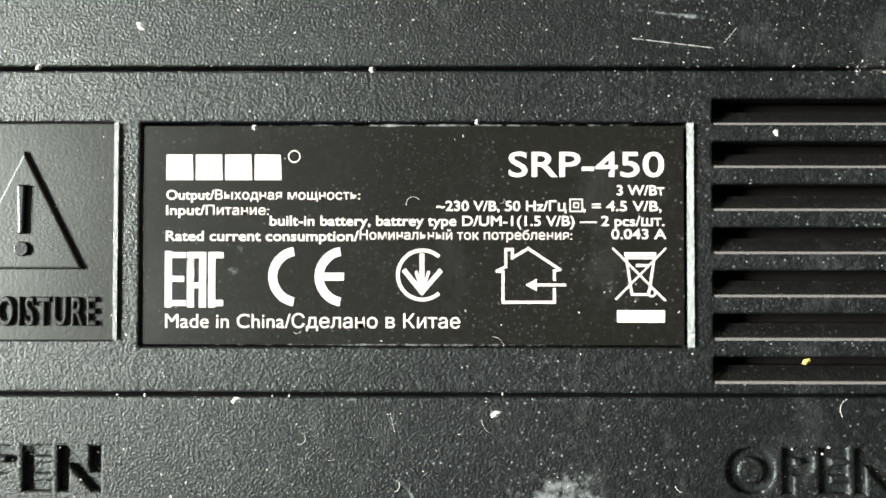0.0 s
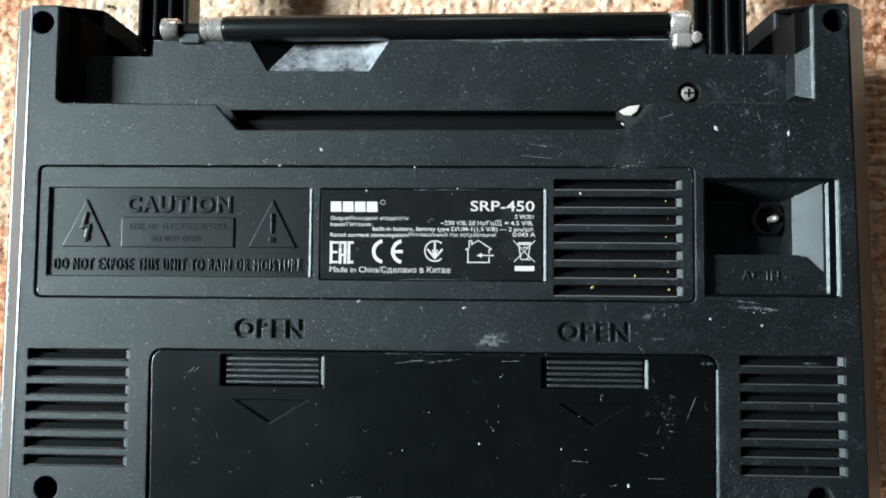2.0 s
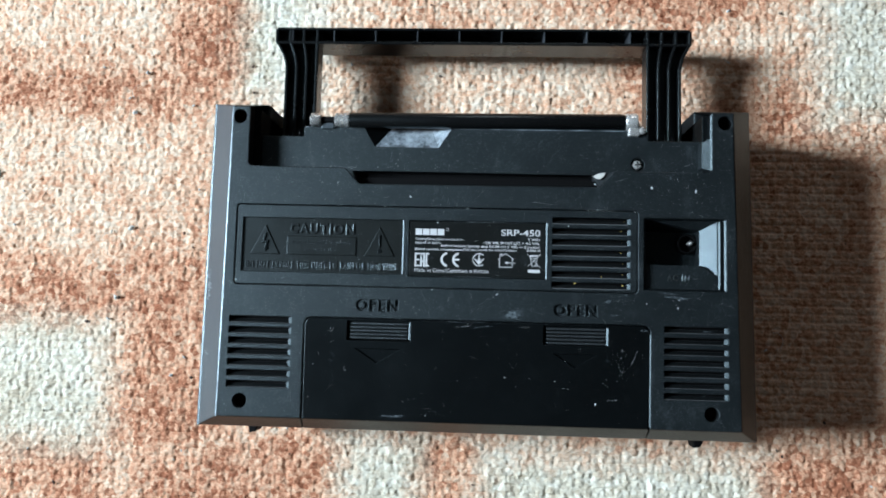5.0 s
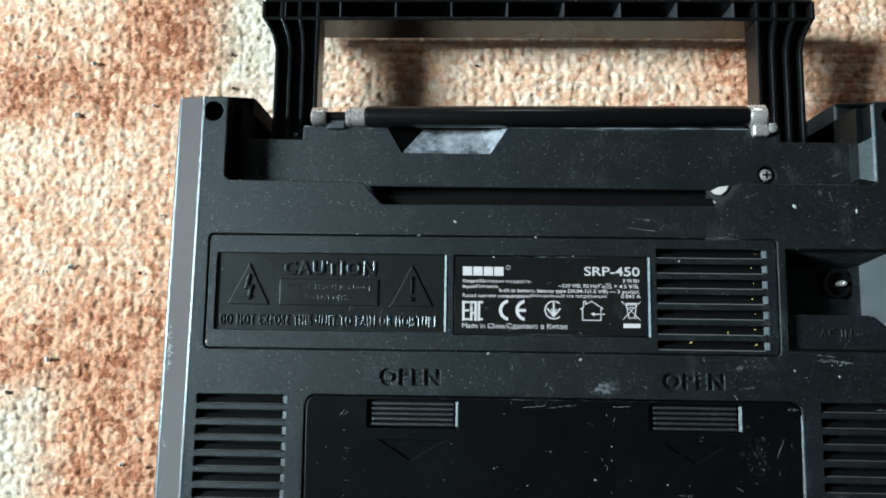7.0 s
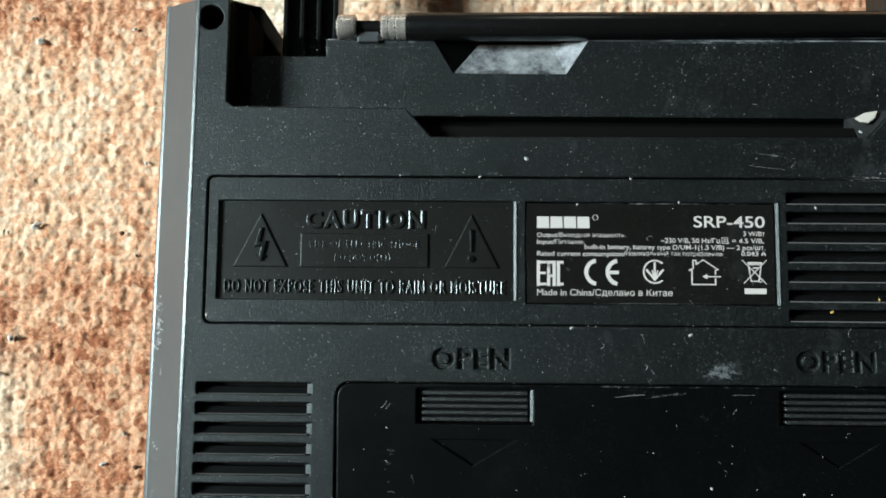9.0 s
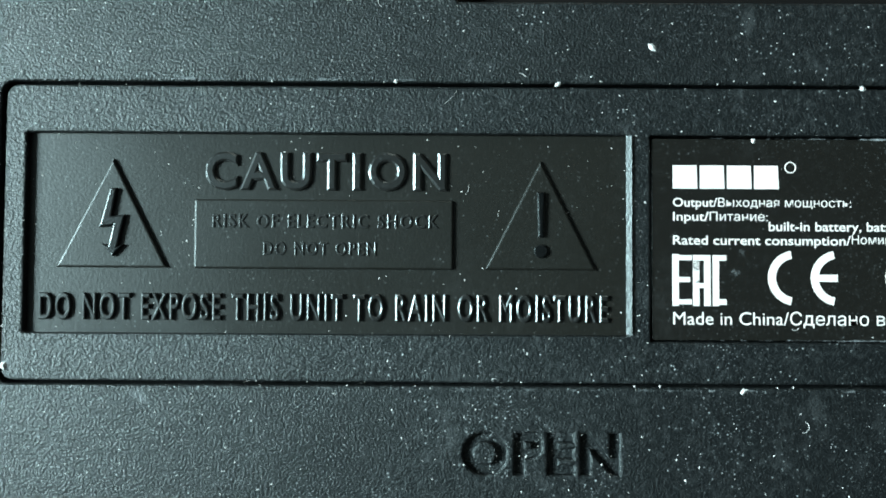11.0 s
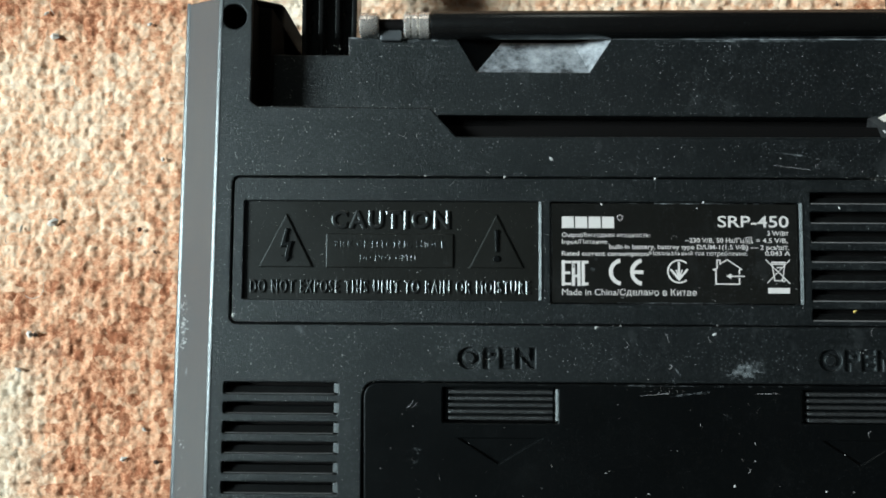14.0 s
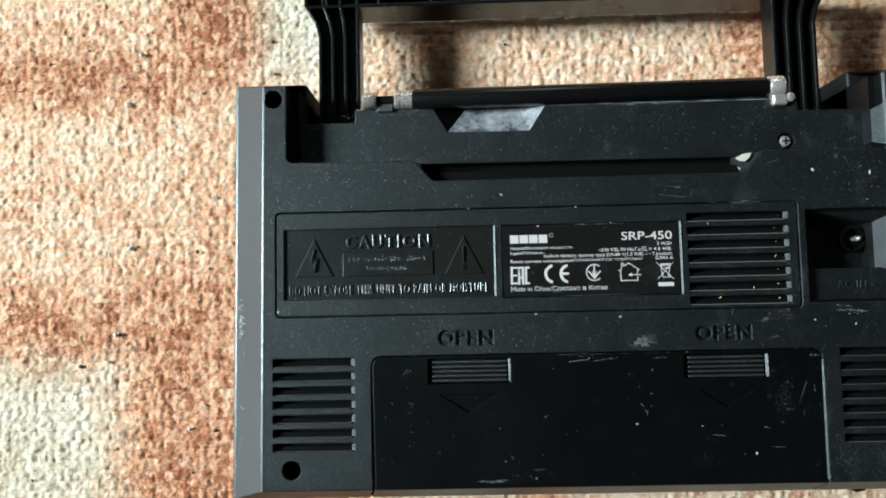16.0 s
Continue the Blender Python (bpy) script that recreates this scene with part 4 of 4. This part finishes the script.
# thicker smears of dust where the back was rubbed
for cx, cy, sx, sy, n in ((14.5, -23.5, 4, 1.6, 70), (-24, -1.5, 3.0, 3.0, 40), (22, -4.5, 2.5, 1.5, 60), (52, 20, 6, 1.2, 160), (84, -17, 8, 1.0, 130), (-96, 24, 8, 4, 160), (-4, -30, 4, 0.8, 25), (60, -18, 7, 2.0, 130),
                          (-65, 39, 18, 1.4, 120), (-66, 54.7, 13, 0.35, 260), (10, 54.9, 30, 0.3, 160), (-60, 38.2, 7, 1.0, 120), (0, 37.6, 40, 0.4, 160), (-79.6, 53.5, 0.3, 1.5, 60), (60, -44, 3, 5, 50), (-20, -68, 12, 1.5, 30), (64, 4, 3, 9, 60), (-31.5, 2, 0.8, 6, 60)):
    for i in range(3 * n):
        x, y = rng.gauss(cx, sx / 1.6), rng.gauss(cy, sy / 1.6)
        if not in_rects(x, y, VOIDS):
            speck(bm, x, y, level(x, y), (0.014 + 0.035 * rng.random() ** 3) * (2.3 if -23 < cy < -17 else 1.3), 0.3)
    for i in range(n // 8):
        x, y = rng.gauss(cx, sx / 2.2), rng.gauss(cy, sy / 2.2)
        if not in_rects(x, y, VOIDS):
            speck(bm, x, y, level(x, y), 0.05 + 0.17 * rng.random() ** 2, 0.15)
# dusty corner by the lower vents
for i in range(1300):
    x, y = rng.uniform(-110, -74), rng.uniform(-70, -14)
    if not in_rects(x, y, VOIDS) or (x < -80 and y < -30 and (-29.0 - y) % PITCH > SLOT + 0.2 and y > -58):
        speck(bm, x, y, level(x, y), 0.03 + 0.09 * rng.random() ** 4)
# scratches: long straight pale hairlines
for cx, cy, a0, length in ((27.0, 22.3, -0.12, 9.0), (33.0, 23.2, 0.9, 2.2), (20.0, -30.8, 0.02, 5.0), (-6.0, -31.2, 0.1, 7.0), (57.0, -60.0, 0.0, 4.0), (38.0, -56.0, -0.1, 4.0),
                           (66.0, -42.0, 1.2, 6.0), (84.0, 33.0, 1.9, 3.0), (-3.0, -18.0, 1.8, 2.2), (-62.0, -34.0, 0.8, 2.0), (91.0, 42.0, 0.4, 4.0), (60.0, 33.0, 0.3, 5.0), (-20.0, -66.0, 0.02, 4.0)):
    w, n = 0.035, (math.cos(a0 + 1.57), math.sin(a0 + 1.57))
    for k in range(6):
        u0, u1 = (k / 6 - 0.5) * length, ((k + rng.uniform(0.8, 1.0)) / 6 - 0.5) * length
        p0, p1 = (cx + math.cos(a0) * u0, cy + math.sin(a0) * u0), (cx + math.cos(a0) * u1, cy + math.sin(a0) * u1)
        z = level(cx, cy) + 0.02
        bm.faces.new([bm.verts.new((p[0] + n[0] * q, p[1] + n[1] * q, z)) for p, q in ((p0, -w), (p1, -w * 0.4), (p1, w * 0.4), (p0, w))])
# single larger grains
for x, y, r in ((-30.1, 24.2, 0.42), (-5.3, 19.6, 0.38), (7.9, -17.2, 0.40), (73.0, 29.9, 0.55), (91.5, 28.6, 0.5), (-19.7, -15.8, 0.35), (-105.2, -13.3, 0.55), (-18.0, 13.4, 0.35),
                (71.0, -19.5, 0.4), (6.0, 14.0, 0.3), (49, 31, 0.4), (38, 12.8, 0.4), (-60, 20, 0.3), (-41, 19.8, 0.3), (84, -21, 0.4), (12, -52, 0.35), (33, -53, 0.3), (50, -62, 0.4)):
    speck(bm, x, y, level(x, y), r)
# scuffs on the sloping rim
for cy, n in ((-12.0, 20), (-16.5, 34), (-20.5, 26), (-47.0, 10), (-60.0, 6)):
    for i in range(n):
        x, y = rng.gauss(-121.5, 0.9), rng.gauss(cy, 1.5)
        speck(bm, x, y, RIM + 0.45 + (x + 125.0) * 18.0 / 14.4, 0.08 + 0.22 * rng.random() ** 2, 0.25)
for me_v in bm.verts:
    me_v.co *= 0.001
tagged(part("dust", finish(bm), m_dust), "pale dust grains and fibres scattered over the black plastic", "dust", kind="stuff")

# smears: thin irregular films of dust
SMEARS = [(14.8, -25.4, 6.4, 2.9, 0.15, 1.0), (-1.0, -25.6, 3.2, 0.28, -0.9, 0.9), (-2.2, -27.4, 2.4, 0.22, -1.0, 0.8), (3.6, -26.6, 1.9, 0.2, 1.7, 0.7),
          (61, -16.6, 6, 1.5, 0.15, 0.55), (55, -19.4, 7, 1.6, -0.1, 0.5), (56, -25, 4, 0.6, 0.2, 0.75), (84, -16.7, 9, 0.9, -0.1, 0.8), (80, -15.0, 7, 0.5, -0.1, 0.7),
          (2, -31, 6.5, 0.6, 0.12, 0.85), (11, -36, 2.3, 1.7, 0.4, 0.6), (70, -30.6, 2.8, 1.0, 0.1, 0.65), (-36, -69.6, 9, 0.9, 0, 0.75), (-22, -1, 4, 5, 0.3, 0.3),
          (21, -4, 3.4, 2.0, -0.5, 0.4), (27, 25.4, 6, 0.28, -0.12, 0.8), (29, 28, 1.5, 2.3, 0.2, 0.4), (-66, 39.6, 16, 2.0, 0, 0.42), (-95, 24, 9, 6, 0, 0.3),
          (-84, 25, 6, 4, 0.2, 0.32), (-43, -20, 6, 3.4, 0, 0.28), (-104.6, -13.1, 1.5, 1.7, 0, 0.95), (88, 30, 2.6, 1.6, 0.7, 0.5), (81, 34, 1.2, 2.0, 0.2, 0.5),
          (60, 33.2, 3, 1.0, -0.4, 0.5), (-66, 56.0, 13, 0.45, 0, 0.95), (20, 56.0, 34, 0.4, 0, 0.85), (-1, 13.65, 29, 0.18, 0, 0.85), (-1, -9.95, 29, 0.18, 0, 0.8),
          (-30.0, 2, 0.16, 11, 0, 0.7), (-72, 20.2, 34, 0.25, 0, 0.55), (-20, -15.7, 80, 0.25, 0, 0.5), (-5, -29.2, 60, 0.25, 0, 0.5), (55, -44, 1.5, 2.2, 0.2, 0.5),
          (-5, -50, 1.0, 2.5, 0.1, 0.4), (20, -52, 1.8, 1.0, 0.3, 0.4), (-62, -45, 3.0, 5.0, 0.3, 0.25), (96, -30.5, 4.0, 0.5, 0.0, 0.7), (95, -57, 3.0, 1.4, -0.5, 0.6),
          (-121.2, -19.0, 0.6, 5.0, 0.0, 1.0), (-119.6, -27.5, 0.8, 2.0, 0.1, 0.9), (-118.8, -55.0, 0.7, 1.5, 0.3, 0.95), (-88, -17, 9, 3, 0, 0.3), (-60, 24.5, 10, 3, 0, 0.28)]
for cx, cy, rx, ry, turn, strength in SMEARS:
    verts, faces, density, n = [], [], [], 22
    wob_ = [rng.uniform(0.65, 1.2) for i in range(n)]
    for f, d in ((0.02, 1.0), (0.35, 0.9), (0.7, 0.5), (1.0, 0.0)):
        for i in range(n):
            a = 2 * math.pi * i / n
            u, v = rx * f * wob_[i] * math.cos(a), ry * f * wob_[i] * math.sin(a)
            x, y = cx + u * math.cos(turn) - v * math.sin(turn), cy + u * math.sin(turn) + v * math.cos(turn)
            z = RIM + 0.75 + (x + 125.0) * 18.0 / 14.4 if x < -112 else level(x, y) + 0.05
            verts.append((x * 0.001, y * 0.001, z * 0.001))
            density.append(d * strength)
    for k in range(3):
        for i in range(n):
            j = (i + 1) % n
            faces.append((k * n + i, k * n + n + i, k * n + n + j, k * n + j))
    faces.append(tuple(range(n)))
    me = bpy.data.meshes.new("smear")
    me.from_pydata(verts, [], faces)
    layer_ = me.uv_layers.new(name="density")
    for corner in me.loops:
        layer_.data[corner.index].uv = (density[corner.vertex_index], 0.5)
    part("dust_smear", me, m_smear, radio, "thin whitish dust smear")

# lint and grit lying on the rug
bm = bmesh.new()
for i in range(70):
    x, y = rng.uniform(-270, 225), rng.uniform(-125, 150)
    if not (-128 < x < 126 and -82 < y < 72):
        speck(bm, x, y, 0.3, rng.uniform(0.35, 0.8), 0.8)
for x, y, r in ((-186, 15, 1.5), (-192, -22, 1.0), (-262, 42, 1.8), (-182, 100, 1.4), (-188, 78, 1.2), (-160, -62, 0.9), (133, 44, 1.6)):
    speck(bm, x, y, 0.4, r, 0.8)
for i in range(14):
    x, y = rng.uniform(-265, -135), rng.uniform(-110, 140)
    hair(bm, x, y, 0.6, rng.uniform(4, 12), 0.10)
hair(bm, 150, -40, 0.6, 14, 0.12)
for me_v in bm.verts:
    me_v.co *= 0.001
tagged(part("lint", finish(bm), m_chip), "pale lint and crumbs scattered over the rug", "lint", kind="stuff")
bm = bmesh.new()
for i in range(60):
    x, y = rng.uniform(-270, 225), rng.uniform(-125, 150)
    if not (-128 < x < 126 and -82 < y < 72):
        speck(bm, x, y, 0.3, rng.uniform(0.4, 1.0), 0.7)
for me_v in bm.verts:
    me_v.co *= 0.001
tagged(part("grit", finish(bm), m_grit), "dark brown grit scattered over the rug", "grit", kind="stuff")

# yellow crumbs caught in the vents
bm = bmesh.new()
for i, loop in enumerate(V_MID):
    y = min(p[1] for p in loop) + rng.uniform(1.5, 2.2)
    speck(bm, 62.0 + rng.uniform(-1.2, 0.4), y, H - 3.9, rng.uniform(0.12, 0.36))
for x, y in ((52.0, -8.6), (41.0, -11.6)):
    speck(bm, x, y, H - 0.5, 0.3)
for me_v in bm.verts:
    me_v.co *= 0.001
tagged(part("crumbs", finish(bm), m_crumb), "small yellow crumbs caught in the black vent slots", "crumbs", kind="stuff")
